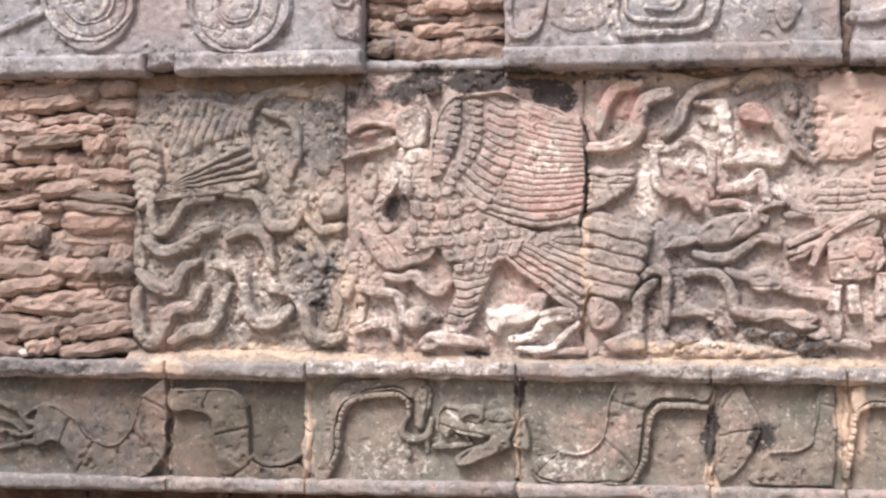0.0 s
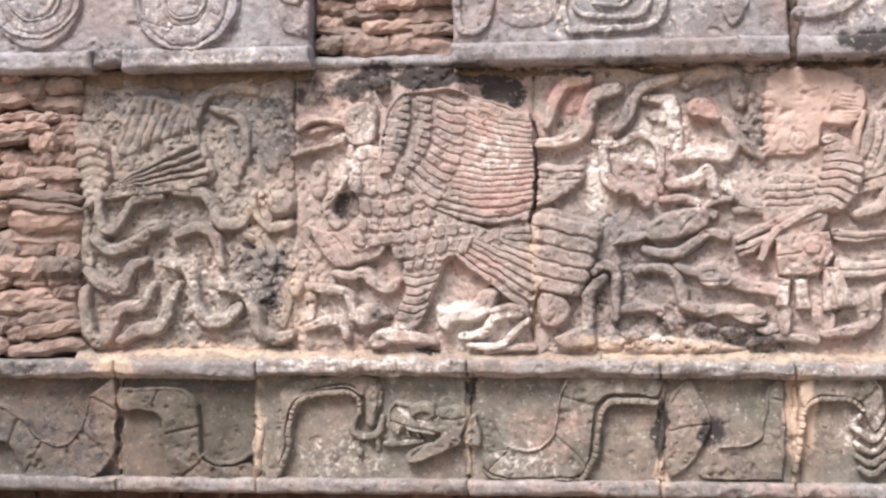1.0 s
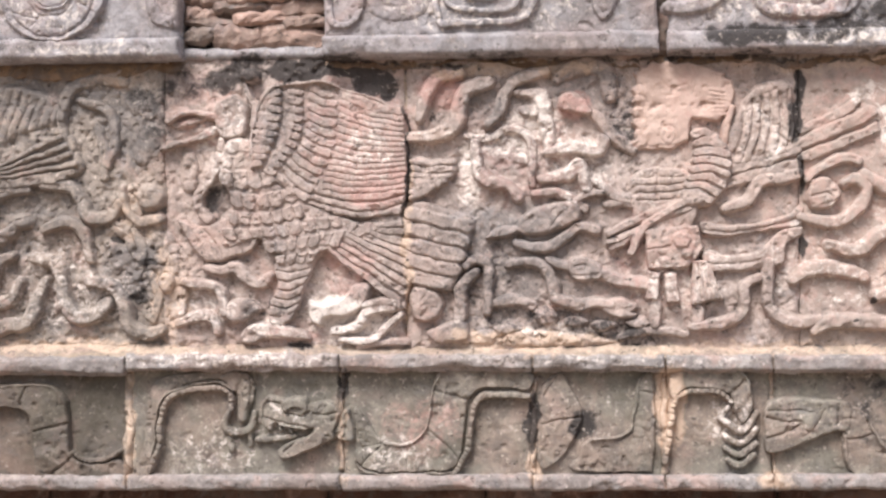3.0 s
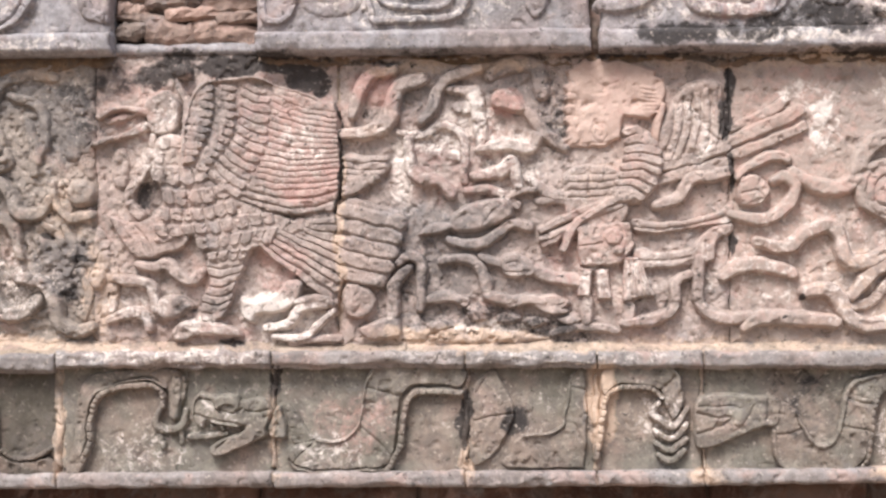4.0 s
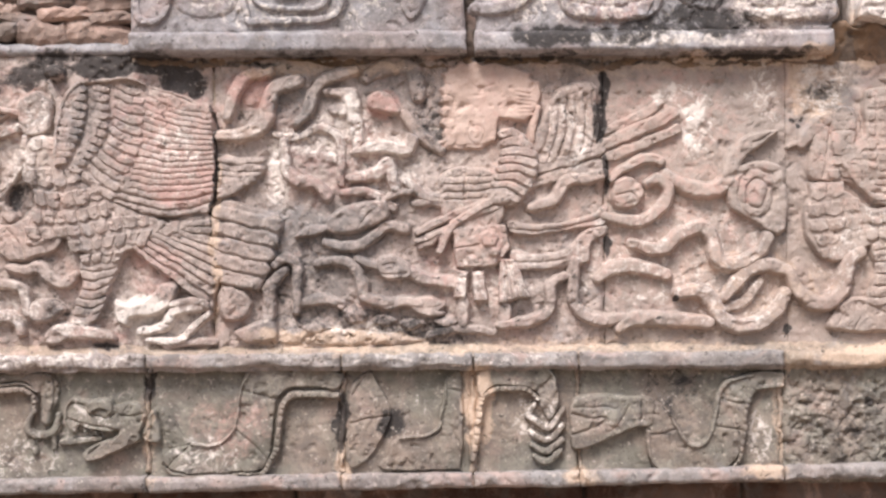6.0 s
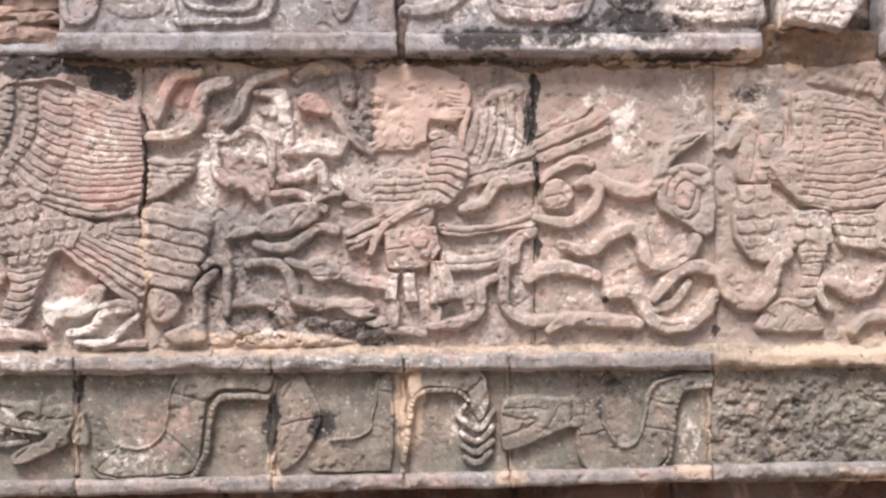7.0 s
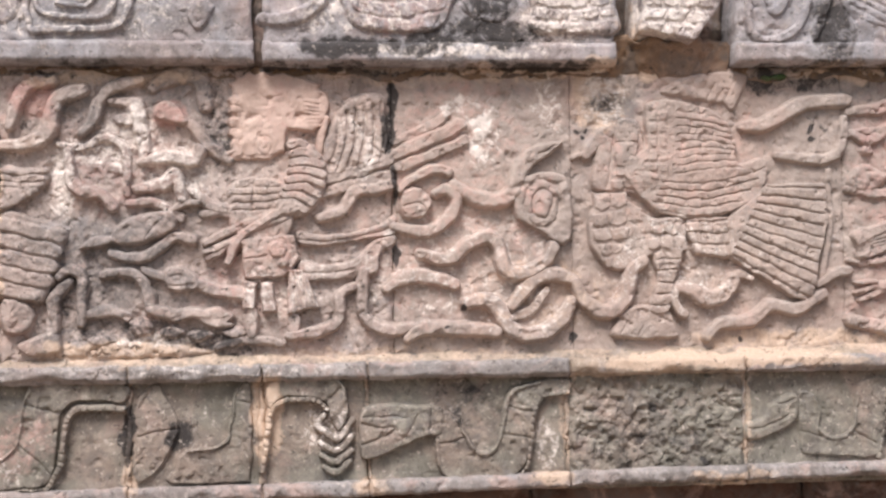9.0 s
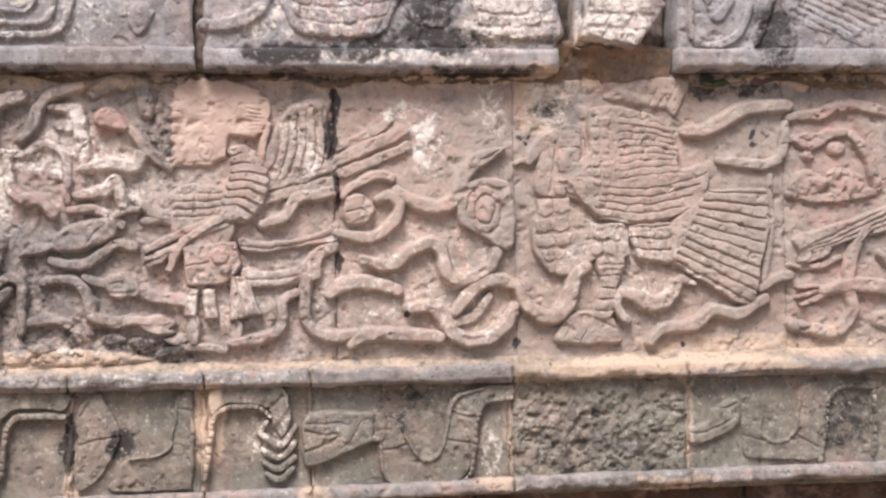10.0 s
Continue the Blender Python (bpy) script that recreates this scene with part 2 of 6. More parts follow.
stain_or_shade(4, 0.5, (-1.586, 1.004), (0.301, 0.151))
stain_or_shade(4, 0.75, (0.329, 1.546), (0.234, 0.201))
stain_or_shade(4, 0.6, (0.284, 1.889), (0.151, 0.184))
stain_or_shade(4, 0.55, (0.438, 2.220), (0.334, 0.117))
stain_or_shade(4, 0.3, (-0.800, 2.185), (0.167, 0.100))
stain_or_shade(0, 0.5, (-0.176, 1.914), (0.184, 0.184))
# the first two black spots paint the dark inside small holes
stain_or_shade(1, 0.9, (1.342, 1.402), (0.012, 0.012))
stain_or_shade(1, 0.9, (1.286, 1.346), (0.015, 0.008))
stain_or_shade(1, 0.8, (1.153, 1.548), (0.010, 0.037))
stain_or_shade(1, 0.9, (1.688, 1.303), (0.013, 0.013))
stain_or_shade(1, 0.8, (2.202, 1.293), (0.013, 0.017))
stain_or_shade(1, 0.8, (-0.875, 1.592), (0.017, 0.017))
stain_or_shade(1, 0.8, (-0.774, 1.522), (0.027, 0.013))
stain_or_shade(1, 0.7, (-0.819, 1.418), (0.030, 0.030))
stain_or_shade(1, 0.8, (-0.309, 1.273), (0.050, 0.013))
stain_or_shade(1, 0.7, (-1.287, 1.011), (0.008, 0.100))
stain_or_shade(1, 0.8, (0.004, 1.787), (0.007, 0.201))

# black spots in place of modelled holes, their inner shade painted on
stain_or_shade(1, 1.0, (1.702, 1.926), (0.012, 0.015))
stain_or_shade(1, 0.8, (1.727, 1.905), (0.010, 0.008))
stain_or_shade(1, 0.8, (1.743, 1.927), (0.008, 0.008))
stain_or_shade(1, 0.9, (2.426, 1.930), (0.015, 0.017))
stain_or_shade(1, 0.8, (2.432, 1.900), (0.012, 0.013))
stain_or_shade(1, 0.6, (2.469, 1.926), (0.010, 0.020))
stain_or_shade(4, 1.0, (1.820, 1.992), (0.087, 0.043))
stain_or_shade(4, 0.6, (1.917, 2.043), (0.067, 0.027))
stain_or_shade(1, 0.18, (1.829, 1.992), (0.084, 0.043))
# ochre dirt, with black strips that paint the shadow line under the slabs
stain_or_shade(1, 0.7, (1.591, 2.118), (0.201, 0.012))
stain_or_shade(2, 0.8, (1.556, 2.103), (0.251, 0.015))
stain_or_shade(2, 0.7, (1.753, 2.060), (0.050, 0.067))
stain_or_shade(1, 0.4, (1.848, 2.089), (0.117, 0.023))
stain_or_shade(2, 0.8, (1.866, 2.117), (0.184, 0.027))
stain_or_shade(2, 0.8, (2.610, 2.103), (0.284, 0.025))
stain_or_shade(1, 0.5, (2.556, 2.114), (0.318, 0.018))
stain_or_shade(1, 0.55, (2.269, 2.086), (0.050, 0.050))
stain_or_shade(1, 0.6, (1.008, 2.106), (0.502, 0.012))
stain_or_shade(1, 0.5, (0.159, 2.114), (0.334, 0.012))
stain_or_shade(3, 1.0, (1.422, 1.935), (0.028, 0.050))
stain_or_shade(3, 1.0, (1.402, 1.877), (0.023, 0.040))
stain_or_shade(3, 0.5, (1.418, 1.918), (0.067, 0.117))
stain_or_shade(3, 0.8, (1.340, 2.014), (0.023, 0.020))
stain_or_shade(3, 0.7, (1.304, 1.986), (0.015, 0.027))
stain_or_shade(4, 0.4, (2.644, 2.016), (0.201, 0.067))
stain_or_shade(3, 0.6, (-0.535, 1.229), (0.334, 0.022))
stain_or_shade(3, 0.4, (0.590, 1.234), (0.502, 0.017))


# ---- materials ----
def mixed(nt, fac, a, b, kind="MIX"):
    n = nt.nodes.new("ShaderNodeMix")
    n.data_type, n.blend_type = "RGBA", kind
    for sock, value in ((n.inputs[0], fac), (n.inputs[6], a), (n.inputs[7], b)):
        if isinstance(value, bpy.types.NodeSocket):
            nt.links.new(value, sock)
        else:
            sock.default_value = value if isinstance(value, float) else (*value, 1)
    return n.outputs[2]


def ranged(nt, value, lo, hi, to_lo=0.0, to_hi=1.0):
    n = nt.nodes.new("ShaderNodeMapRange")
    n.interpolation_type = "SMOOTHSTEP"
    nt.links.new(value, n.inputs[0])
    n.inputs[1].default_value, n.inputs[2].default_value, n.inputs[3].default_value, n.inputs[4].default_value = lo, hi, to_lo, to_hi
    return n.outputs[0]


def noisy(nt, coord, scale, detail=5.0, rough=0.6, warp=0.0):
    n = nt.nodes.new("ShaderNodeTexNoise")
    n.inputs["Scale"].default_value, n.inputs["Detail"].default_value = scale, detail
    n.inputs["Roughness"].default_value, n.inputs["Distortion"].default_value = rough, warp
    nt.links.new(coord, n.inputs["Vector"])
    return n.outputs["Fac"]


def arith(nt, op, a, b):
    n = nt.nodes.new("ShaderNodeMath")
    n.operation = op
    for sock, value in ((n.inputs[0], a), (n.inputs[1], b)):
        if isinstance(value, bpy.types.NodeSocket):
            nt.links.new(value, sock)
        else:
            sock.default_value = value
    return n.outputs[0]


def stone(name, dark, light, speck=0.5, stained=True, vary=0.0, bump=0.6, grimy=0.6, grain=0.24, hues=0.45, pitted=0.92):
    mat = bpy.data.materials.new(name)
    mat.use_nodes = True
    nt = mat.node_tree
    shader = nt.nodes["Principled BSDF"]
    geo = nt.nodes.new("ShaderNodeNewGeometry")
    pos = geo.outputs["Position"]
    broad, mid, fine = noisy(nt, pos, 5, 5, 0.62, 0.5), noisy(nt, pos, 26, 8, 0.72), noisy(nt, pos, 150, 5, 0.75)
    colour = mixed(nt, ranged(nt, arith(nt, "ADD", arith(nt, "MULTIPLY", broad, 0.5), arith(nt, "MULTIPLY", mid, 0.5)), 0.38, 0.62), dark, light)
    colour = mixed(nt, ranged(nt, noisy(nt, pos, 2.6, 4, 0.6, 0.5), 0.45, 0.66, 0.0, 0.35), colour, (0.40, 0.27, 0.225))
    grime = ranged(nt, arith(nt, "ADD", noisy(nt, pos, 11, 9, 0.74, 0.8), arith(nt, "MULTIPLY", broad, 0.35)), 0.62, 0.80, 0.0, grimy)
    colour = mixed(nt, grime, colour, (0.125, 0.112, 0.105))
    bloom = ranged(nt, noisy(nt, pos, 17, 9, 0.76, 0.5), 0.56, 0.70, 0.0, speck)
    colour = mixed(nt, bloom, colour, (0.64, 0.56, 0.50))
    rosy = ranged(nt, noisy(nt, pos, 6.5, 8, 0.7, 0.7), 0.52, 0.66, 0.0, hues)
    colour = mixed(nt, rosy, colour, (0.56, 0.385, 0.335))
    bluish = ranged(nt, noisy(nt, pos, 7.7, 8, 0.72, 0.9), 0.55, 0.68, 0.0, hues)
    colour = mixed(nt, bluish, colour, (0.30, 0.30, 0.32))
    if vary:
        info = nt.nodes.new("ShaderNodeObjectInfo")
        colour = mixed(nt, ranged(nt, info.outputs["Random"], 0.0, 1.0, 0.0, vary), colour, (0.50, 0.31, 0.245))
        second = arith(nt, "FRACT", arith(nt, "MULTIPLY", info.outputs["Random"], 17.3), 0.0)
        colour = mixed(nt, ranged(nt, second, 0.6, 1.0, 0.0, 0.5), colour, (0.24, 0.19, 0.165))
    if stained:
        att = nt.nodes.new("ShaderNodeAttribute")
        att.attribute_name = "tone"
        parts = nt.nodes.new("ShaderNodeSeparateColor")
        nt.links.new(att.outputs["Color"], parts.inputs[0])
        rough_noise = noisy(nt, pos, 20, 10, 0.8, 0.5)
        def amount(sock, gain=0.8, top=1.0):
            return ranged(nt, arith(nt, "ADD", sock, arith(nt, "MULTIPLY", arith(nt, "SUBTRACT", rough_noise, 0.5), 2.4)), 0.22, 0.22 + gain, 0.0, top)
        def gated(sock, gain, top):
            return arith(nt, "MULTIPLY", amount(sock, gain, top), ranged(nt, sock, 0.02, 0.25))
        more = nt.nodes.new("ShaderNodeAttribute")
        more.attribute_name = "tone_more"
        others = nt.nodes.new("ShaderNodeSeparateColor")
        nt.links.new(more.outputs["Color"], others.inputs[0])
        colour = mixed(nt, gated(others.outputs[1], 0.9, 0.8), colour, (0.545, 0.425, 0.362))
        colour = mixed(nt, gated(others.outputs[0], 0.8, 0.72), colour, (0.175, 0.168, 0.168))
        colour = mixed(nt, gated(parts.outputs[0], 0.8, 0.8), colour, (0.53, 0.325, 0.29))
        colour = mixed(nt, gated(parts.outputs[2], 0.6, 0.9), colour, (0.62, 0.475, 0.37))
        lime = ranged(nt, arith(nt, "ADD", arith(nt, "MULTIPLY", att.outputs["Alpha"], 0.72), arith(nt, "MULTIPLY", arith(nt, "SUBTRACT", noisy(nt, pos, 36, 10, 0.82, 0.6), 0.5), 3.0)), 0.28, 0.62, 0.0, 0.85)
        colour = mixed(nt, arith(nt, "MULTIPLY", lime, ranged(nt, att.outputs["Alpha"], 0.02, 0.3)), colour, (0.82, 0.75, 0.70))
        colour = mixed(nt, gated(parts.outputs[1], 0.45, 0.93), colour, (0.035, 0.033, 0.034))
    specks = ranged(nt, noisy(nt, pos, 62, 5, 0.7), 0.58, 0.68, 0.0, speck)
    colour = mixed(nt, specks, colour, (0.70, 0.62, 0.55))
    pits = ranged(nt, noisy(nt, pos, 48, 6, 0.75, 0.3), 0.34, 0.42, pitted, 0.0)
    colour = mixed(nt, pits, colour, (0.05, 0.044, 0.04))
    colour = mixed(nt, ranged(nt, fine, 0.35, 0.65, 0.0, grain), colour, (0.13, 0.11, 0.10))
    nt.links.new(colour, shader.inputs["Base Color"])
    shader.inputs["Roughness"].default_value = 0.92
    shader.inputs["Specular IOR Level"].default_value = 0.25
    height = arith(nt, "ADD", arith(nt, "MULTIPLY", mid, 1.0), arith(nt, "MULTIPLY", fine, 0.35))
    b = nt.nodes.new("ShaderNodeBump")
    b.inputs["Strength"].default_value, b.inputs["Distance"].default_value = bump, 0.006
    nt.links.new(height, b.inputs["Height"])
    nt.links.new(b.outputs[0], shader.inputs["Normal"])
    return mat


PANEL_GREY = stone("grey_carved_limestone", (0.248, 0.214, 0.188), (0.448, 0.388, 0.338), 0.6, grimy=0.6)
PANEL = stone("carved_limestone", (0.355, 0.295, 0.27), (0.60, 0.50, 0.455), 0.6, grimy=0.55)
PANEL_WARM = stone("sandy_carved_limestone", (0.335, 0.28, 0.25), (0.46, 0.388, 0.35), 0.25, hues=0.3, grimy=0.3, bump=0.4, grain=0.12, pitted=0.6)
PLASTER = stone("smooth_pink_plaster", (0.50, 0.37, 0.315), (0.63, 0.48, 0.42), 0.25, grimy=0.08, hues=0.25, bump=0.3, grain=0.08, pitted=0.25)
SLAB = stone("grey_limestone", (0.285, 0.277, 0.295), (0.49, 0.475, 0.498), 0.5, hues=0.2, grimy=0.5)
BAND = stone("olive_limestone", (0.155, 0.146, 0.123), (0.295, 0.276, 0.235), 0.62, grain=0.15, hues=0.22)
BAND_DARK = stone("brown_limestone", (0.078, 0.070, 0.056), (0.150, 0.135, 0.112), 0.25, grain=0.15, hues=0.1)
RAIL = stone("grey_moulding", (0.25, 0.232, 0.228), (0.42, 0.39, 0.38), 0.5)
MORTAR = stone("earthy_mortar", (0.31, 0.25, 0.195), (0.52, 0.425, 0.345), 0.5)
RUBBLE = stone("rubble_stone", (0.355, 0.25, 0.21), (0.55, 0.415, 0.35), 0.4, False, 0.35, 1.0, 0.5)
RUBBLE_GREY = stone("grey_rubble_stone", (0.13, 0.108, 0.096), (0.30, 0.245, 0.21), 0.25, False, 0.25, 1.0, 0.6)
# brown mortar, coloured darker to stand for the crevice shade under the slabs
EARTH = stone("shade_darkened_bed_mortar", (0.15, 0.095, 0.058), (0.33, 0.215, 0.135), 0.15, False, grimy=0.75, hues=0.1)
# near-black brown: the deep shade below the bottom moulding is in this colour
PLINTH_SHADE = stone("shade_darkened_plinth_stone", (0.055, 0.026, 0.019), (0.12, 0.060, 0.043), 0.05)
BEDDING = stone("dark_bedding", (0.08, 0.062, 0.052), (0.20, 0.15, 0.12), 0.1, False)
SOIL = stone("dry_soil", (0.20, 0.14, 0.09), (0.36, 0.27, 0.18), 0.2, False)
MOSS = stone("green_moss", (0.02, 0.055, 0.015), (0.05, 0.14, 0.035), 0.0, False)

# ---- mesh helpers ----
STEP = 0.003


def grid_mesh(name, X, Y, Z, keep, material, skirt=None):
    """A mesh over a grid of places; keep tells which cells stay. skirt: the depth to which the border runs back."""
    nz, nx = X.shape
    index = np.arange(nz * nx).reshape(nz, nx)
    a, b, c, d = index[:-1, :-1], index[:-1, 1:], index[1:, 1:], index[1:, :-1]
    faces = np.stack([a[keep], b[keep], c[keep], d[keep]], 1)
    co = np.stack([X.ravel(), Y.ravel(), Z.ravel()], 1)
    if skirt is not None:
        ring = np.concatenate([index[0, :-1], index[:-1, -1], index[-1, :0:-1], index[:0:-1, 0]])
        back = co[ring].copy()
        back[:, 1] = skirt
        start = len(co)
        co = np.concatenate([co, back])
        n = len(ring)
        k = np.arange(n)
        faces = np.concatenate([faces, np.stack([ring, start + k, start + (k + 1) % n, ring[(k + 1) % n]], 1)])
    used = np.unique(faces)
    remap = np.zeros(len(co), int)
    remap[used] = np.arange(len(used))
    co, faces = co[used], remap[faces]
    mesh = bpy.data.meshes.new(name)
    mesh.vertices.add(len(co))
    mesh.vertices.foreach_set("co", co.astype(np.float32).ravel())
    mesh.loops.add(faces.size)
    mesh.loops.foreach_set("vertex_index", faces.astype(np.int32).ravel())
    mesh.polygons.add(len(faces))
    mesh.polygons.foreach_set("loop_start", np.arange(0, faces.size, 4, dtype=np.int32))
    mesh.update(calc_edges=True)
    mesh.polygons.foreach_set("use_smooth", np.ones(len(faces), bool))
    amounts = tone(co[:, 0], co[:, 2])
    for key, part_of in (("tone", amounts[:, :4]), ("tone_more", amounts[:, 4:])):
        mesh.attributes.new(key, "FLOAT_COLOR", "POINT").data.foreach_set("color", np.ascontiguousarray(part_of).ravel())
    mesh.materials.append(material)
    return mesh


def sheet(name, x0, x1, z0, z1, out, material, parent=None, back=0.12, step=STEP, wobble=0.004, dip=0.012):
    """A block of stone whose face stands out(X, Z) metres before the wall's plane, with uneven edges."""
    nx, nz = max(3, int((x1 - x0) / step)), max(3, int((z1 - z0) / step))
    X, Z = np.meshgrid(np.linspace(x0, x1, nx), np.linspace(z0, z1, nz))
    edge = np.minimum.reduce([X - x0, x1 - X, Z - z0, z1 - Z])
    H = out(X, Z) - dip * np.clip(1 - edge / (0.010 + 0.012 * value_noise(X, Z, 30, 2)), 0, 1) ** 2
    pull = np.clip(1 - edge / 0.05, 0, 1)
    X2 = X + wobble * pull * 2 * fbm(X, Z, 22, 8)
    Z2 = Z + wobble * pull * 2 * fbm(X, Z, 22, 9)
    ob = new(name, grid_mesh(name, X2, -H, Z2, np.ones((nz - 1, nx - 1), bool), material, back))
    ob.parent = parent
    return ob


def curve_of(pts, closed=False, fine=7):
    """A smooth line through a few control points."""
    p = [Vector(q) for q in pts]
    n, out = len(p), []
    for i in range(n if closed else n - 1):
        if closed:
            a, b, c, d = p[i - 1], p[i], p[(i + 1) % n], p[(i + 2) % n]
        else:
            a, b, c, d = p[max(i - 1, 0)], p[i], p[i + 1], p[min(i + 2, n - 1)]
        for k in range(fine):
            t = k / fine
            out.append(0.5 * (2 * b + (c - a) * t + (2 * a - 5 * b + 4 * c - d) * t * t + (3 * b - a - 3 * c + d) * t**3))
    if not closed:
        out.append(p[-1])
    return np.array(out)


def along(X, Z, line):
    """The distance to a line and how far along it, 0 to 1, the nearest place lies."""
    best, at = np.full(X.shape, 9.0), np.zeros(X.shape)
    steps = np.diff(line, axis=0)
    size = np.maximum(np.hypot(*steps.T), 1e-6)
    gone = np.concatenate([[0], np.cumsum(size)])
    for p, s, l, g in zip(line[:-1], steps, size, gone):
        u = np.clip(((X - p[0]) * s[0] + (Z - p[1]) * s[1]) / l**2, 0, 1)
        d = np.hypot(X - p[0] - u * s[0], Z - p[1] - u * s[1])
        near = d < best
        best, at = np.where(near, d, best), np.where(near, (g + u * l) / gone[-1], at)
    return best, at


def st(w, pts, h=0.024, taper=(0.75, 0.9), flat=0.38):
    """A rounded limb or body of width w along a curve."""
    return dict(kind="limb", line=curve_of(pts), w=w * 1.03, h=h, taper=taper, flat=flat, grooves=[])


def po(pts, h=0.022, e=0.011, gr=(), round_off=True):
    """A raised field with a soft edge and grooves."""
    return dict(kind="field", line=curve_of(pts, True, 5) if round_off else np.array(pts, float), h=h, e=e, grooves=[g for some in gr for g in some])


def ov(centre, rx, rz, h=0.024, e=0.02, gr=()):
    return po([(centre[0] + rx * math.cos(a), centre[1] + rz * math.sin(a)) for a in np.linspace(0, 6.283, 9)[:-1]], h, e, gr)


def gl(w, pts, deep=0.007):
    return [(curve_of(pts, fine=4), w * 0.72, deep * 0.76)]


def fan(n, a0, a1, b0, b1, w=0.006, deep=0.007, bow=(0, 0)):
    """n grooves from places along a0-a1 to places along b0-b1, bent by bow."""
    made = []
    for k in np.linspace(0, 1, n):
        a, b = Vector(a0).lerp(Vector(a1), k), Vector(b0).lerp(Vector(b1), k)
        made.append((curve_of([a, (a + b) / 2 + Vector(bow), b], fine=3), w * 0.70, deep * 0.8 * (0.7 + 0.6 * ((k * 7.3) % 1))))
    return made


def scales(rows, cols, a0, a1, b0, b1, bow=(0, 0), w=0.0035, deep=0.009):
    """Grooves of staggered scales on the patch between the lines a0-a1 and b0-b1."""
    a0, a1, b0, b1, bow = (Vector(p) for p in (a0, a1, b0, b1, bow))

    def at(u, v):
        return a0.lerp(a1, u).lerp(b0.lerp(b1, u), v) + bow * (4 * u * (1 - u))

    made = []
    for i in range(rows + 1):
        made.append((np.array([at(u, i / rows) for u in np.linspace(0, 1, 9)]), w, deep))
    for i in range(rows):
        for j in range(cols + 1):
            u = (j + 0.5 * (i % 2) + 0.2 * math.sin(7 * i + 3 * j)) / cols
            if u < 1:
                made.append((np.array([at(u, i / rows), at(u + 0.01, (i + 1) / rows)]), w * 0.9, deep * 0.8))
    return made


def spaced(pts, n):
    """n places evenly along a curve."""
    line = curve_of(pts)
    gone = np.concatenate([[0], np.cumsum(np.hypot(*np.diff(line, axis=0).T))])
    at = np.linspace(0, gone[-1], n)
    return np.stack([np.interp(at, gone, line[:, 0]), np.interp(at, gone, line[:, 1])], 1)


def feathers(n, roots, tips, w, h=0.03, bow=(0, 0), flat=0.5, tip=0.9):
    """n raised feathers or scales side by side, each from the line of roots to the line of tips."""
    made = []
    starts = spaced(roots, n)
    gap = float(np.hypot(*(starts[1] - starts[0])))
    for k, (a, b) in enumerate(zip(starts, spaced(tips, n))):
        uneven = 0.5 + 0.5 * math.sin(12.9 * k + 40 * a[0])
        b = b + (b - a) * 0.10 * (uneven - 0.5)
        form = st(w * (0.96 + 0.14 * uneven), [a, (a + b) / 2 + np.array(bow), b], h - 0.004 * uneven, (min(0.95, gap / w), tip), flat)
        form["even"] = gap < 0.7 * w
        made.append(form)
    return made


def scale_row(n, tops, lows, h=0.03, e=0.005):
    """A row of n rounded scales between the line of their tops and the line of their lower ends."""
    made, a, b = [], spaced(tops, n + 1), spaced(lows, n + 1)
    for k in range(n):
        u, v = -0.01 + 0.03 * math.sin(9 * k + 30 * a[0][0]), 1.01 + 0.03 * math.sin(5 * k + 50 * b[0][1])
        t0, t1, b0, b1 = (p[k] + (p[k + 1] - p[k]) * q for p in (a, b) for q in (u, v))
        mid = (b0 + b1) / 2 + ((b0 + b1) - (t0 + t1)) * 0.04
        made.append(po([t0, t1, b1 + (t1 - b1) * 0.10, mid, b0 + (t0 - b0) * 0.10], h - 0.003 * (k * 7 % 3) / 2, e, (), False))
    return made


def ring(centre, r, w=0.007, deep=0.008):
    return gl(w, [(centre[0] + r * math.cos(a), centre[1] + r * math.sin(a)) for a in np.linspace(0, 6.283, 13)], deep)


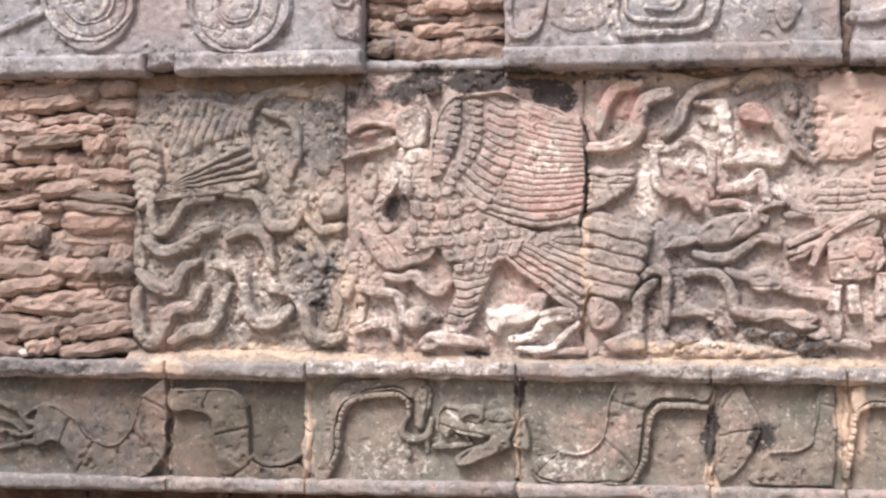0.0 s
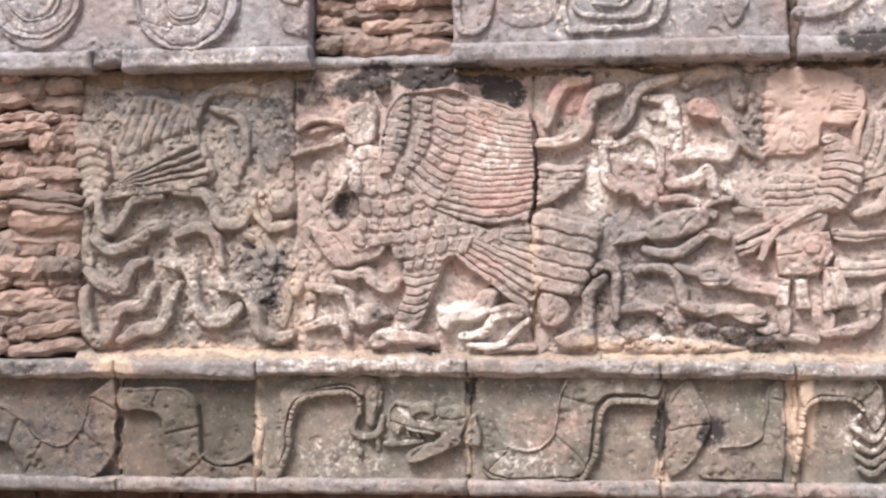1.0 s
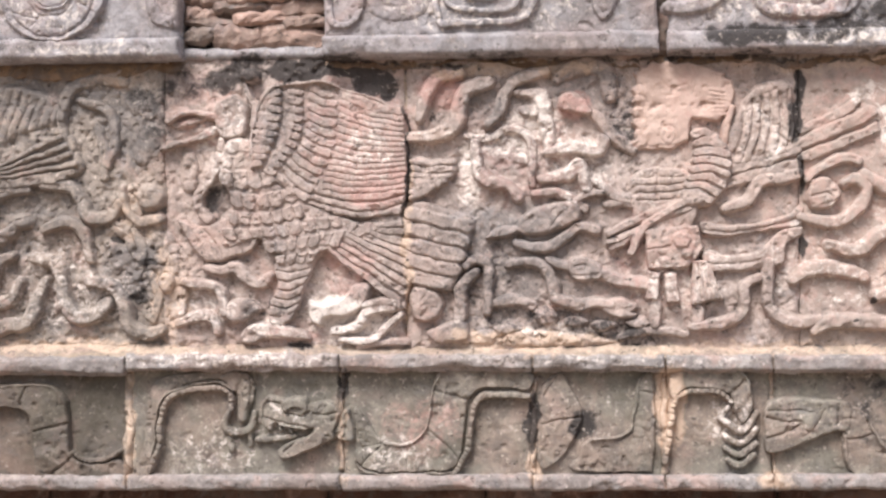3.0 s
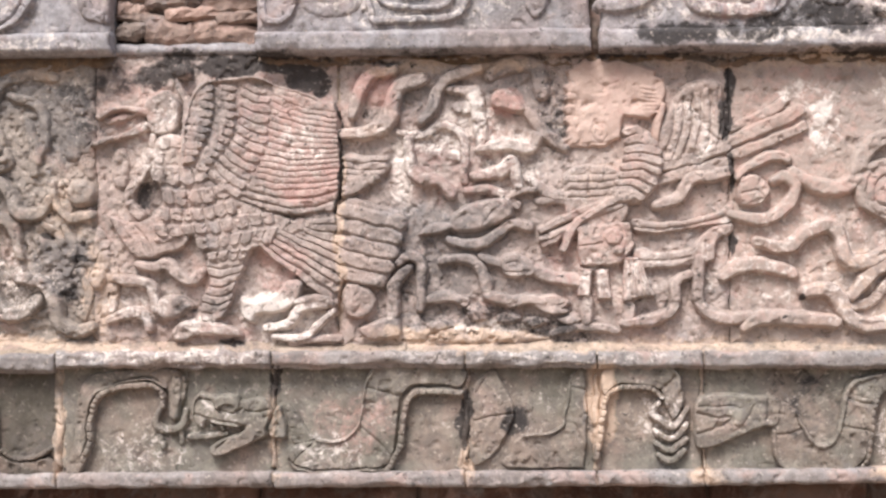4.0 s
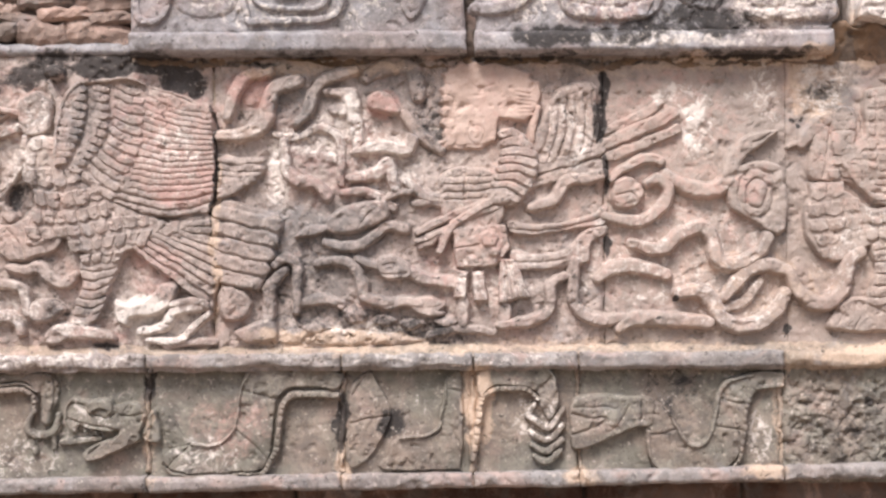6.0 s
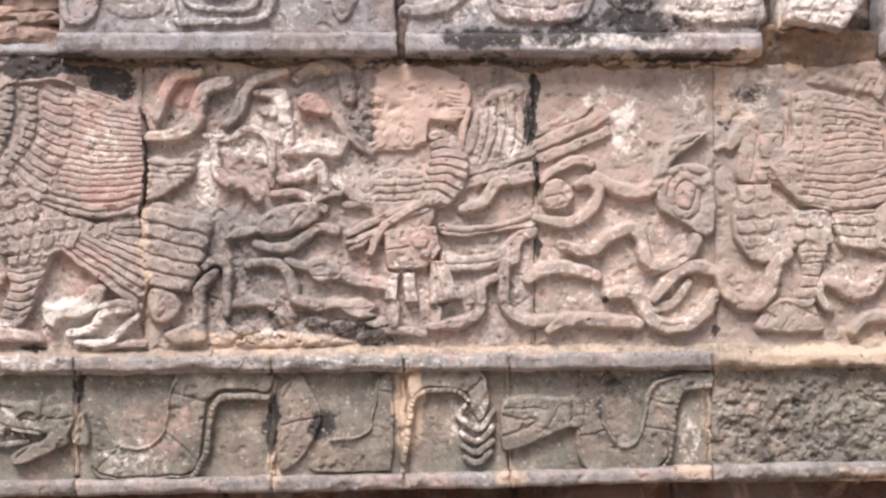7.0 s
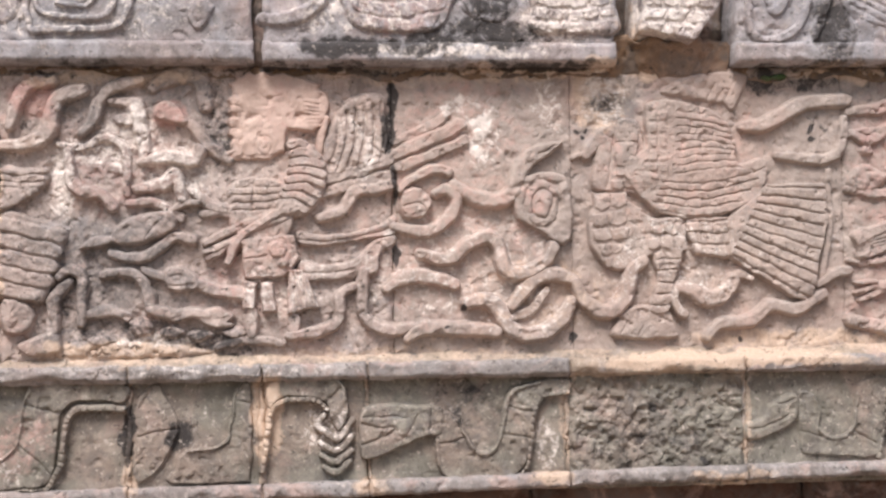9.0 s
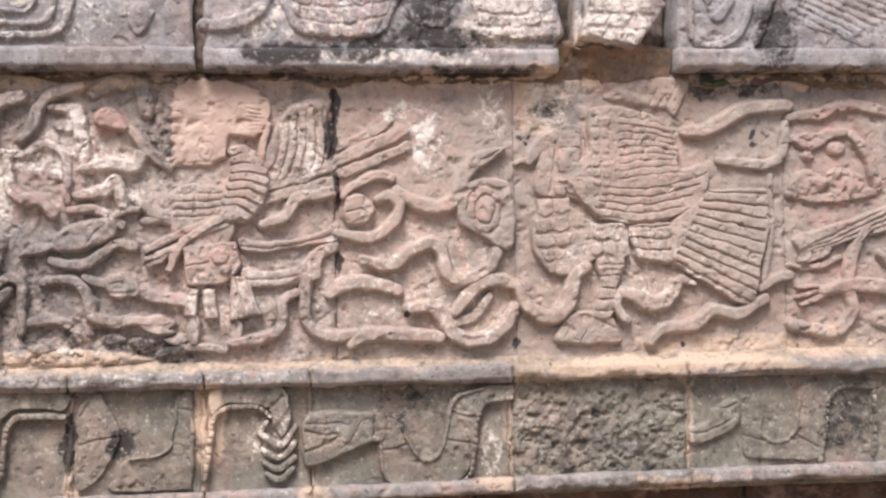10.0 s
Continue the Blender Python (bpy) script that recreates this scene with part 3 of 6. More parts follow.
def relief(parent, name, forms, material, base=0.0, label="", rough=1.0, step=STEP):
    """Carved forms that stand out of a block's face, as one mesh under it."""
    if material is None:
        material = parent.data.materials[0]
    lo = np.min([f["line"].min(0) - f.get("w", 0.0) for f in forms], 0) - 0.02
    hi = np.max([f["line"].max(0) + f.get("w", 0.0) for f in forms], 0) + 0.02
    X, Z = np.meshgrid(np.arange(lo[0], hi[0], step), np.arange(lo[1], hi[1], step))
    wx, wz = X + 0.013 * fbm(X, Z, 24, 11), Z + 0.013 * fbm(X, Z, 24, 12)
    top, near = np.full(X.shape, -1.0), np.full(X.shape, 9.0)
    for f in forms:
        reach = f.get("w", 0.0) + 0.03
        (c0, c1), (r0, r1) = (np.clip(((f["line"][:, k].min() - reach - lo[k]) / step, (f["line"][:, k].max() + reach - lo[k]) / step), 0, X.shape[1 - k]).astype(int) for k in (0, 1))
        win = (slice(r0, r1 + 1), slice(c0, c1 + 1))
        px, pz = wx[win], wz[win]
        if f["kind"] == "limb":
            d, u = along(px, pz, f["line"])
            a, b = f["taper"]
            half = f["w"] / 2 * np.where(u < 0.5, a + (1 - a) * np.minimum(u * 4, 1), b + (1 - b) * np.minimum((1 - u) * 4, 1))
            if f.get("even"):
                half = f["w"] / 2 * (a + (b - a) * u)
            d = d - half
            e = np.maximum(half * (1 - f["flat"]), 0.004)
        else:
            line = f["line"]
            d, _ = along(px, pz, np.concatenate([line, line[:1]]))
            inside = np.zeros(px.shape, bool)
            for p, q in zip(line, np.roll(line, -1, axis=0)):
                cross = (p[1] > pz) != (q[1] > pz)
                inside ^= cross & (px < (q[0] - p[0]) * (pz - p[1]) / (q[1] - p[1] + 1e-12) + p[0])
            d = np.where(inside, -d, d)
            e = f["e"]
        rise = 1.35 * f["h"] * (1 - (1 - np.clip(-d / e, 0, 1)) ** 2.8) - np.clip(d, 0, 1) * 2.2
        for line, w, deep in f["grooves"]:
            g, _ = along(px, pz, line)
            rise = rise - 1.25 * deep * np.exp(-((g / w) ** 2)) * (d < 0.004)
        top[win], near[win] = np.maximum(top[win], rise), np.minimum(near[win], d)
    top = top + rough * (0.005 * fbm(X, Z, 48, 21) + 0.006 * fbm(X, Z, 14, 22))
    top = top - rough * 0.006 * np.clip(fbm(X, Z, 60, 23) - 0.12, 0, 1) * 4
    Y = -(base + face_noise(X, Z) + top - 0.0015)
    keep = np.maximum.reduce([near[:-1, :-1], near[:-1, 1:], near[1:, 1:], near[1:, :-1]]) < 0.007
    ob = new(name, grid_mesh(name, X, Y, Z, keep, material))
    ob.parent = parent
    return tagged(ob, label) if label else ob


def face_noise(X, Z):
    """The unevenness of the wall's dressed faces."""
    return 0.012 * fbm(X, Z, 7, 31) + 0.011 * fbm(X, Z, 26, 32) - 0.014 * np.clip(fbm(X, Z, 34, 33) - 0.13, 0, 1) * 3


def face(level, rough=1.0, grit=0.0):
    return lambda X, Z: level + face_noise(X, Z) * rough - grit * (0.022 * np.clip(fbm(X, Z, 60, 35, 3) + 0.05, 0, 1) + 0.02 * np.clip(fbm(X, Z, 20, 36), 0, 1))


def joined_thing(name, label, category, group=""):
    return tagged(new(name), label, category, group)

# ---- ground and the wall's core ----
def plain_box(name, x0, x1, y0, y1, z0, z1, material, parent=None):
    bm = bmesh.new()
    bmesh.ops.create_cube(bm, size=1)
    for v in bm.verts:
        v.co = Vector(((x0 + x1) / 2 + v.co.x * (x1 - x0), (y0 + y1) / 2 + v.co.y * (y1 - y0), (z0 + z1) / 2 + v.co.z * (z1 - z0)))
    bmesh.ops.bevel(bm, geom=bm.edges[:], offset=0.01, segments=2, affect="EDGES")
    mesh = bpy.data.meshes.new(name)
    bm.to_mesh(mesh)
    mesh.materials.append(material)
    ob = new(name, mesh)
    ob.parent = parent
    return ob


ground_mesh = bpy.data.meshes.new("ground")
ground_mesh.from_pydata([(-900, -900, 0), (900, -900, 0), (900, 900, 0), (-900, 900, 0)], [], [(0, 1, 2, 3)])
ground_mesh.materials.append(SOIL)
tagged(new("ground", ground_mesh), "dry earthen ground before the platform", "ground", kind="structure")
tagged(plain_box("wall_core", -2.35, 3.35, 0.125, 0.9, -0.05, 2.55, BEDDING), "dark rubble core of the stone platform", "wall", kind="structure")

# ---- plinth under the lower band, shade painted into its colour ----
edge_x = -2.3
while edge_x < 3.2:
    long = 0.45 + 0.5 * ((edge_x * 3.7) % 1)
    block = sheet("plinth_block", edge_x + 0.004, min(edge_x + long, 3.3) - 0.004, 0.36, 0.872, face(-0.10), PLINTH_SHADE, step=0.012)
    tagged(block, "brown stone block below the carved band, darkened to paint its shade", "stone block", "plinth course")
    block = sheet("plinth_block", edge_x + 0.004, min(edge_x + long, 3.3) - 0.004, -0.02, 0.352, face(-0.08), PLINTH_SHADE, step=0.012)
    tagged(block, "brown foot stone of the platform wall, in the same shade-darkened colour", "stone block", "plinth course")
    edge_x += long

# ---- carved panels of the main register ----
def panel(x0, x1, z0, z1, label, material=PANEL, grit=0.8):
    ob = sheet("carved_panel", x0, x1, z0, z1, face(0.0, 1.0, grit), material, dip=0.006 if grit > 0.6 else 0.002, wobble=0.004 if grit > 0.6 else 0.001)
    return tagged(ob, label, "carved panel", "panels of the main register")


A = panel(-1.418, -0.7335, 1.24, 2.11, "grey limestone panel carved with writhing serpents and feathers", PANEL_GREY, 1.2)
B = panel(-0.731, -0.004, 1.24, 2.135, "pink-stained limestone panel carved with a large eagle")
C = panel(0.002, 1.148, 1.24, 2.13, "reddish limestone panel with serpents and a standing figure")
D = panel(1.150, 1.6845, 1.24, 2.13, "warm limestone panel carved with thick winding serpents", PANEL_WARM, 0.4)
E = panel(1.6865, 2.5245, 1.24, 2.12, "pale limestone panel carved with a second eagle", PANEL_WARM, 0.35)
F = panel(2.5265, 3.28, 1.24, 2.12, "worn reddish limestone panel with tangled serpents", PANEL_WARM, 0.5)


def serp(owner, w, pts, h=0.024, taper=(0.7, 0.85), name="serpent"):
    return relief(owner, name, [st(w, pts, h, taper)], None, rough=1.7 if owner is F else 0.55 if owner in (D, E) else 0.9)


# panel of serpents and feathers
relief(A, "scroll", [po([(-1.436, 1.969), (-1.388, 1.978), (-1.357, 1.929), (-1.327, 1.904), (-1.322, 1.837), (-1.329, 1.784), (-1.354, 1.727), (-1.391, 1.703), (-1.411, 1.767), (-1.429, 1.873)], 0.018, 0.011), *feathers(7, [(-1.424, 1.905), (-1.416, 1.838), (-1.403, 1.766), (-1.392, 1.720)], [(-1.346, 1.904), (-1.333, 1.837), (-1.340, 1.777), (-1.369, 1.727)], 0.0235, 0.024, (0, 0.014))], None)
relief(A, "feather_fan", [po([(-1.303, 1.892), (-1.278, 2.007), (-1.227, 2.065), (-1.070, 2.027), (-1.064, 1.951), (-1.115, 1.929), (-1.188, 1.912), (-1.265, 1.871)], 0.009, 0.02, [fan(7, (-1.227, 2.051), (-1.070, 2.004), (-1.295, 1.889), (-1.096, 1.925), 0.007, 0.006)])], None)
serp(A, w=0.0368, pts=[(-1.041, 1.886), (-1.049, 1.969), (-1.021, 2.048), (-0.952, 2.073), (-0.853, 2.066)], h=0.013, name="frame_scroll")
relief(A, "feathered_dart", [po([(-1.351, 1.738), (-1.292, 1.798), (-1.182, 1.850), (-1.036, 1.911), (-0.996, 1.860), (-0.984, 1.802), (-1.053, 1.771), (-1.181, 1.756)], 0.012, 0.011), *feathers(7, [(-1.307, 1.780), (-1.329, 1.757), (-1.340, 1.738)], [(-1.040, 1.908), (-1.018, 1.873), (-0.992, 1.834), (-0.984, 1.806), (-1.049, 1.775)], 0.0235, 0.027)], None)
serp(A, w=0.0401, pts=[(-1.149, 1.746), (-1.232, 1.736), (-1.270, 1.689), (-1.296, 1.648), (-1.333, 1.648), (-1.352, 1.698), (-1.349, 1.747)])
relief(A, "serpent", [st(w=0.0468, pts=[(-1.366, 1.618), (-1.328, 1.581), (-1.258, 1.588), (-1.199, 1.627)], h=0.024), ov((-1.170, 1.648), rx=0.0368, rz=0.0268, h=0.028, gr=[gl(0.004, [(-1.200, 1.648), (-1.141, 1.662)])])], None)
serp(A, w=0.0468, pts=[(-1.103, 1.758), (-1.021, 1.756), (-0.988, 1.717), (-0.966, 1.665), (-0.908, 1.658), (-0.867, 1.699)])
serp(A, w=0.0401, pts=[(-1.102, 1.623), (-1.038, 1.648), (-0.987, 1.630), (-0.969, 1.583), (-0.961, 1.536)])
serp(A, w=0.0502, pts=[(-1.139, 1.539), (-1.073, 1.525), (-1.047, 1.473), (-1.036, 1.408), (-1.002, 1.361), (-0.952, 1.362), (-0.905, 1.400)])
serp(A, w=0.0468, pts=[(-0.964, 1.469), (-0.891, 1.452), (-0.855, 1.404), (-0.840, 1.335), (-0.793, 1.308), (-0.740, 1.319)])
serp(A, w=0.0468, pts=[(-1.202, 1.546), (-1.246, 1.528), (-1.271, 1.461), (-1.321, 1.461), (-1.387, 1.510)])
serp(A, w=0.0502, pts=[(-1.175, 1.468), (-1.208, 1.412), (-1.285, 1.394), (-1.307, 1.344), (-1.328, 1.302), (-1.373, 1.308), (-1.393, 1.379), (-1.397, 1.450)])
serp(A, w=0.0468, pts=[(-1.098, 1.472), (-1.127, 1.395), (-1.155, 1.342), (-1.221, 1.331), (-1.276, 1.299)])
serp(A, w=0.0334, pts=[(-0.988, 2.012), (-0.906, 1.979), (-0.882, 1.902), (-0.906, 1.818)], h=0.012)
serp(A, w=0.0569, pts=[(-0.832, 2.009), (-0.788, 1.939), (-0.798, 1.835)], h=0.008, name="worn_limb")
serp(A, w=0.0334, pts=[(-0.947, 1.941), (-0.917, 1.862), (-0.920, 1.783)], h=0.011)
relief(A, "clawed_grip", [ov((-0.772, 1.720), rx=0.0452, rz=0.0452, h=0.026), st(w=0.0301, pts=[(-0.858, 1.748), (-0.843, 1.678), (-0.800, 1.644)], h=0.022), st(w=0.0435, pts=[(-0.800, 1.647), (-0.743, 1.654)], h=0.02)], None)
serp(A, w=0.0368, pts=[(-0.821, 1.618), (-0.799, 1.553), (-0.816, 1.479)], h=0.015)
serp(A, w=0.0334, pts=[(-0.886, 1.626), (-0.842, 1.592), (-0.820, 1.540)], h=0.013)
serp(A, w=0.0368, pts=[(-1.405, 1.712), (-1.396, 1.591), (-1.384, 1.538)], h=0.012, name="border_strip")
serp(A, w=0.0334, pts=[(-0.775, 1.488), (-0.748, 1.419), (-0.765, 1.350)], h=0.013)

relief(A, "eroded_crust", [po([(-0.920, 1.626), (-0.823, 1.783), (-0.741, 1.800), (-0.729, 1.315), (-0.819, 1.384), (-0.892, 1.487)], 0.007, 0.03)], None, rough=3.2)
relief(A, "eroded_crust", [po([(-1.006, 2.065), (-0.862, 2.097), (-0.754, 2.078), (-0.737, 1.834), (-0.823, 1.835), (-0.897, 2.010)], 0.004, 0.03)], None, rough=2.6)
# panel of the great eagle
EAGLE_HEAD = [
    po([(-0.571, 1.996), (-0.519, 2.024), (-0.472, 1.995), (-0.467, 1.944), (-0.479, 1.905), (-0.519, 1.887), (-0.560, 1.896), (-0.578, 1.945)], 0.027, 0.012),
    po([(-0.730, 1.949), (-0.683, 1.977), (-0.623, 1.978), (-0.567, 1.967), (-0.567, 1.943), (-0.614, 1.956), (-0.675, 1.960), (-0.717, 1.932)], 0.023, 0.007),
    po([(-0.739, 1.874), (-0.640, 1.902), (-0.578, 1.930), (-0.560, 1.903), (-0.640, 1.882), (-0.727, 1.857)], 0.022, 0.008),
    po([(-0.710, 1.940), (-0.649, 1.955), (-0.598, 1.956), (-0.640, 1.934), (-0.699, 1.925)], 0.012, 0.006),
    ov((-0.467, 2.079), 0.0352, 0.0251, 0.032), st(0.0251, [(-0.481, 2.054), (-0.464, 2.016), (-0.448, 1.982), (-0.453, 1.932)], 0.022),
    st(0.0369, [(-0.550, 1.882), (-0.561, 1.815), (-0.592, 1.764), (-0.623, 1.725), (-0.618, 1.679), (-0.592, 1.652)], 0.024),
]
EAGLE_WING = [
    st(0.0151, [(-0.455, 1.803), (-0.454, 1.884), (-0.441, 1.945), (-0.424, 2.002), (-0.396, 2.036), (-0.360, 2.049), (-0.295, 2.054), (-0.241, 2.052), (-0.193, 2.039)], 0.043, (1, 0.6)), st(0.0117, [(-0.202, 2.039), (-0.125, 2.018), (-0.058, 1.992), (-0.001, 1.959)], 0.028),
    po([(-0.454, 1.800), (-0.455, 1.884), (-0.443, 1.943), (-0.426, 2.002), (-0.398, 2.036), (-0.364, 2.049), (-0.295, 2.054), (-0.244, 2.053), (-0.202, 2.041), (-0.125, 2.018), (-0.058, 1.992), (0.003, 1.957), (0.003, 1.686), (-0.059, 1.658), (-0.127, 1.647), (-0.203, 1.656), (-0.271, 1.684), (-0.348, 1.723), (-0.407, 1.769)], 0.029, 0.010, [
        fan(15, (-0.187, 2.005), (-0.242, 1.734), (0.006, 1.951), (0.004, 1.740), 0.004, 0.0042, (0, -0.012)),
        gl(0.006, [(-0.286, 1.727), (-0.194, 1.706), (-0.093, 1.701), (0.009, 1.723)], 0.010), gl(0.006, [(-0.283, 1.704), (-0.186, 1.678), (-0.089, 1.674), (0.008, 1.698)], 0.010)]),
    st(0.0402, [(-0.395, 2.026), (-0.412, 1.968), (-0.423, 1.908), (-0.433, 1.854), (-0.443, 1.817)], 0.040, (1, 0.8), 0.6), st(0.0369, [(-0.333, 2.025), (-0.337, 1.959), (-0.354, 1.892), (-0.371, 1.846), (-0.402, 1.796)], 0.0365, (1, 0.8), 0.6),
    *feathers(10, [(-0.405, 2.026), (-0.426, 1.972), (-0.436, 1.908), (-0.445, 1.847), (-0.450, 1.810)], [(-0.376, 2.025), (-0.376, 1.959), (-0.388, 1.907), (-0.402, 1.863), (-0.430, 1.813)], 0.0285, 0.043),
    *feathers(11, [(-0.340, 2.028), (-0.347, 1.959), (-0.363, 1.892), (-0.378, 1.843), (-0.407, 1.794)], [(-0.309, 2.024), (-0.306, 1.958), (-0.316, 1.900), (-0.335, 1.853), (-0.389, 1.786)], 0.0268, 0.039),
    *feathers(12, [(-0.277, 2.034), (-0.279, 1.958), (-0.292, 1.891), (-0.313, 1.842), (-0.371, 1.772)], [(-0.214, 2.019), (-0.211, 1.955), (-0.214, 1.902), (-0.228, 1.838), (-0.300, 1.714)], 0.0268, 0.037, (0, -0.006)),
]
EAGLE_BODY = [
    po([(-0.533, 1.885), (-0.462, 1.888), (-0.447, 1.807), (-0.399, 1.769), (-0.313, 1.714), (-0.228, 1.670), (-0.140, 1.639), (-0.157, 1.604), (-0.208, 1.562), (-0.254, 1.551), (-0.297, 1.542), (-0.382, 1.543), (-0.425, 1.577), (-0.459, 1.589), (-0.520, 1.564), (-0.546, 1.567), (-0.554, 1.601), (-0.544, 1.648), (-0.523, 1.716), (-0.554, 1.750), (-0.557, 1.801)], 0.0262, 0.010),
    *scale_row(2, [(-0.533, 1.885), (-0.457, 1.888)], [(-0.533, 1.846), (-0.454, 1.847)]), *scale_row(3, [(-0.543, 1.841), (-0.452, 1.844)], [(-0.547, 1.801), (-0.447, 1.803)]),
    *scale_row(4, [(-0.554, 1.796), (-0.468, 1.797), (-0.392, 1.789)], [(-0.554, 1.750), (-0.468, 1.737), (-0.378, 1.755)], 0.034),
    *scale_row(5, [(-0.530, 1.736), (-0.447, 1.729), (-0.330, 1.741)], [(-0.523, 1.689), (-0.447, 1.676), (-0.317, 1.704)], 0.034),
    *scale_row(7, [(-0.533, 1.681), (-0.430, 1.670), (-0.307, 1.701)], [(-0.523, 1.635), (-0.430, 1.631), (-0.293, 1.657)], 0.034),
    *scale_row(9, [(-0.554, 1.628), (-0.447, 1.624), (-0.362, 1.637), (-0.276, 1.657), (-0.188, 1.656)], [(-0.537, 1.584), (-0.434, 1.590), (-0.348, 1.600), (-0.263, 1.616), (-0.181, 1.619)], 0.033),
    *scale_row(7, [(-0.427, 1.580), (-0.345, 1.593), (-0.259, 1.609), (-0.174, 1.616)], [(-0.413, 1.546), (-0.338, 1.554), (-0.254, 1.569), (-0.195, 1.562)], 0.032),
    *scale_row(4, [(-0.389, 1.541), (-0.254, 1.559)], [(-0.382, 1.514), (-0.270, 1.520)], 0.032),
    ov((-0.537, 1.577), 0.0184, 0.0168, 0.032), ov((-0.499, 1.584), 0.0168, 0.0151, 0.032),
]
EAGLE_CHEST = po([(-0.686, 1.649), (-0.623, 1.634), (-0.571, 1.647), (-0.537, 1.659), (-0.468, 1.628), (-0.440, 1.590), (-0.459, 1.555), (-0.520, 1.532), (-0.572, 1.520), (-0.615, 1.534), (-0.641, 1.564), (-0.668, 1.602)], 0.022, 0.011, [gl(0.005, [(-0.620, 1.635), (-0.571, 1.584), (-0.551, 1.527)], 0.005), gl(0.004, [(-0.649, 1.629), (-0.620, 1.581)], 0.004)])
EAGLE_LEG = po([(-0.384, 1.526), (-0.266, 1.551), (-0.271, 1.509), (-0.301, 1.437), (-0.319, 1.386), (-0.345, 1.341), (-0.412, 1.341), (-0.389, 1.454)], 0.025, 0.010, [fan(6, (-0.384, 1.496), (-0.403, 1.361), (-0.275, 1.507), (-0.331, 1.373), 0.0042, 0.009, (0, -0.010))])
EAGLE_TAIL = [
    po([(-0.246, 1.572), (-0.144, 1.636), (0.005, 1.653), (0.006, 1.391), (-0.026, 1.401), (-0.144, 1.486)], 0.018, 0.010),
    *feathers(9, [(-0.120, 1.632), (-0.161, 1.609), (-0.203, 1.579), (-0.225, 1.562)], [(0.005, 1.635), (0.006, 1.561), (0.004, 1.474), (-0.019, 1.404)], 0.0268, 0.028),
    ov((-0.208, 1.609), 0.0218, 0.0184, 0.030), ov((-0.225, 1.579), 0.0184, 0.0151, 0.030),
]
relief(B, "carved_eagle", [*EAGLE_HEAD, *EAGLE_WING, *EAGLE_BODY, EAGLE_CHEST, EAGLE_LEG, *EAGLE_TAIL], None, label="rose-stained carved eagle with layered feathers", rough=0.6, step=0.0021)
serp(B, 0.0402, [(-0.599, 1.510), (-0.554, 1.496), (-0.511, 1.506), (-0.477, 1.476), (-0.437, 1.457), (-0.406, 1.482)])
serp(B, 0.0369, [(-0.669, 1.463), (-0.589, 1.454), (-0.555, 1.429), (-0.544, 1.374)])
relief(B, "worn_knob", [ov((-0.724, 1.463), 0.0301, 0.0352, 0.026), st(0.0268, [(-0.672, 1.449), (-0.676, 1.368)], 0.014)], None)
serp(B, 0.0369, [(-0.690, 1.341), (-0.624, 1.361), (-0.575, 1.351), (-0.562, 1.317)])
relief(B, "worn_knob", [po([(-0.544, 1.395), (-0.520, 1.415), (-0.460, 1.412), (-0.426, 1.386), (-0.451, 1.361), (-0.503, 1.341), (-0.541, 1.351)], 0.024, 0.016)], None)
relief(B, "broken_coil", [po([(-0.289, 1.411), (-0.229, 1.399), (-0.182, 1.428), (-0.144, 1.461), (-0.100, 1.451), (-0.121, 1.386), (-0.178, 1.361), (-0.234, 1.353), (-0.253, 1.327), (-0.284, 1.351)], 0.034, 0.012), st(0.0369, [(-0.216, 1.317), (-0.145, 1.334), (-0.102, 1.381), (-0.018, 1.389)], 0.030), st(0.0285, [(-0.127, 1.394), (-0.068, 1.406), (-0.026, 1.398)], 0.032), st(0.0285, [(-0.189, 1.291), (-0.102, 1.291), (-0.057, 1.331), (-0.013, 1.368)], 0.026)], None, label="freshly broken pale limestone coil")
relief(B, "clawed_foot", [po([(-0.503, 1.290), (-0.486, 1.327), (-0.434, 1.344), (-0.366, 1.337), (-0.294, 1.314), (-0.294, 1.284), (-0.400, 1.294), (-0.469, 1.272)], 0.026, 0.014), st(0.0301, [(-0.386, 1.327), (-0.355, 1.361)], 0.024), st(0.0301, [(-0.145, 1.274), (-0.060, 1.284), (-0.001, 1.284)], 0.016)], None)
relief(B, "pigment_lobe", [po([(-0.678, 1.836), (-0.644, 1.856), (-0.626, 1.802), (-0.640, 1.737), (-0.679, 1.743)], 0.010, 0.011)], None)
relief(B, "eroded_crust", [po([(-0.736, 1.616), (-0.667, 1.514), (-0.667, 1.361), (-0.555, 1.293), (-0.693, 1.273), (-0.737, 1.310)], 0.006, 0.03)], None, rough=3.0)

# panel of the standing figure
relief(C, "tail_tip", [
    po([(0.013, 1.823), (0.094, 1.828), (0.154, 1.804), (0.144, 1.770), (0.077, 1.727), (0.015, 1.698)], 0.014, 0.010), *feathers(7, [(0.018, 1.813), (0.018, 1.709)], [(0.137, 1.814), (0.124, 1.767), (0.063, 1.728)], 0.0184, 0.024),
    po([(0.015, 1.688), (0.110, 1.684), (0.185, 1.658), (0.204, 1.625), (0.190, 1.575), (0.168, 1.514), (0.146, 1.437), (0.093, 1.442), (0.014, 1.471)], 0.018, 0.010), *feathers(5, [(0.016, 1.664), (0.018, 1.481)], [(0.180, 1.627), (0.160, 1.550), (0.123, 1.454)], 0.0469, 0.029),
    po([(0.019, 1.451), (0.090, 1.437), (0.115, 1.392), (0.093, 1.351), (0.036, 1.346), (0.016, 1.384)], 0.026, 0.016)], None, label="carved tips of the eagle's tail feathers")
serp(C, 0.0435, [(0.044, 1.945), (0.061, 2.010), (0.098, 2.065), (0.165, 2.078)])
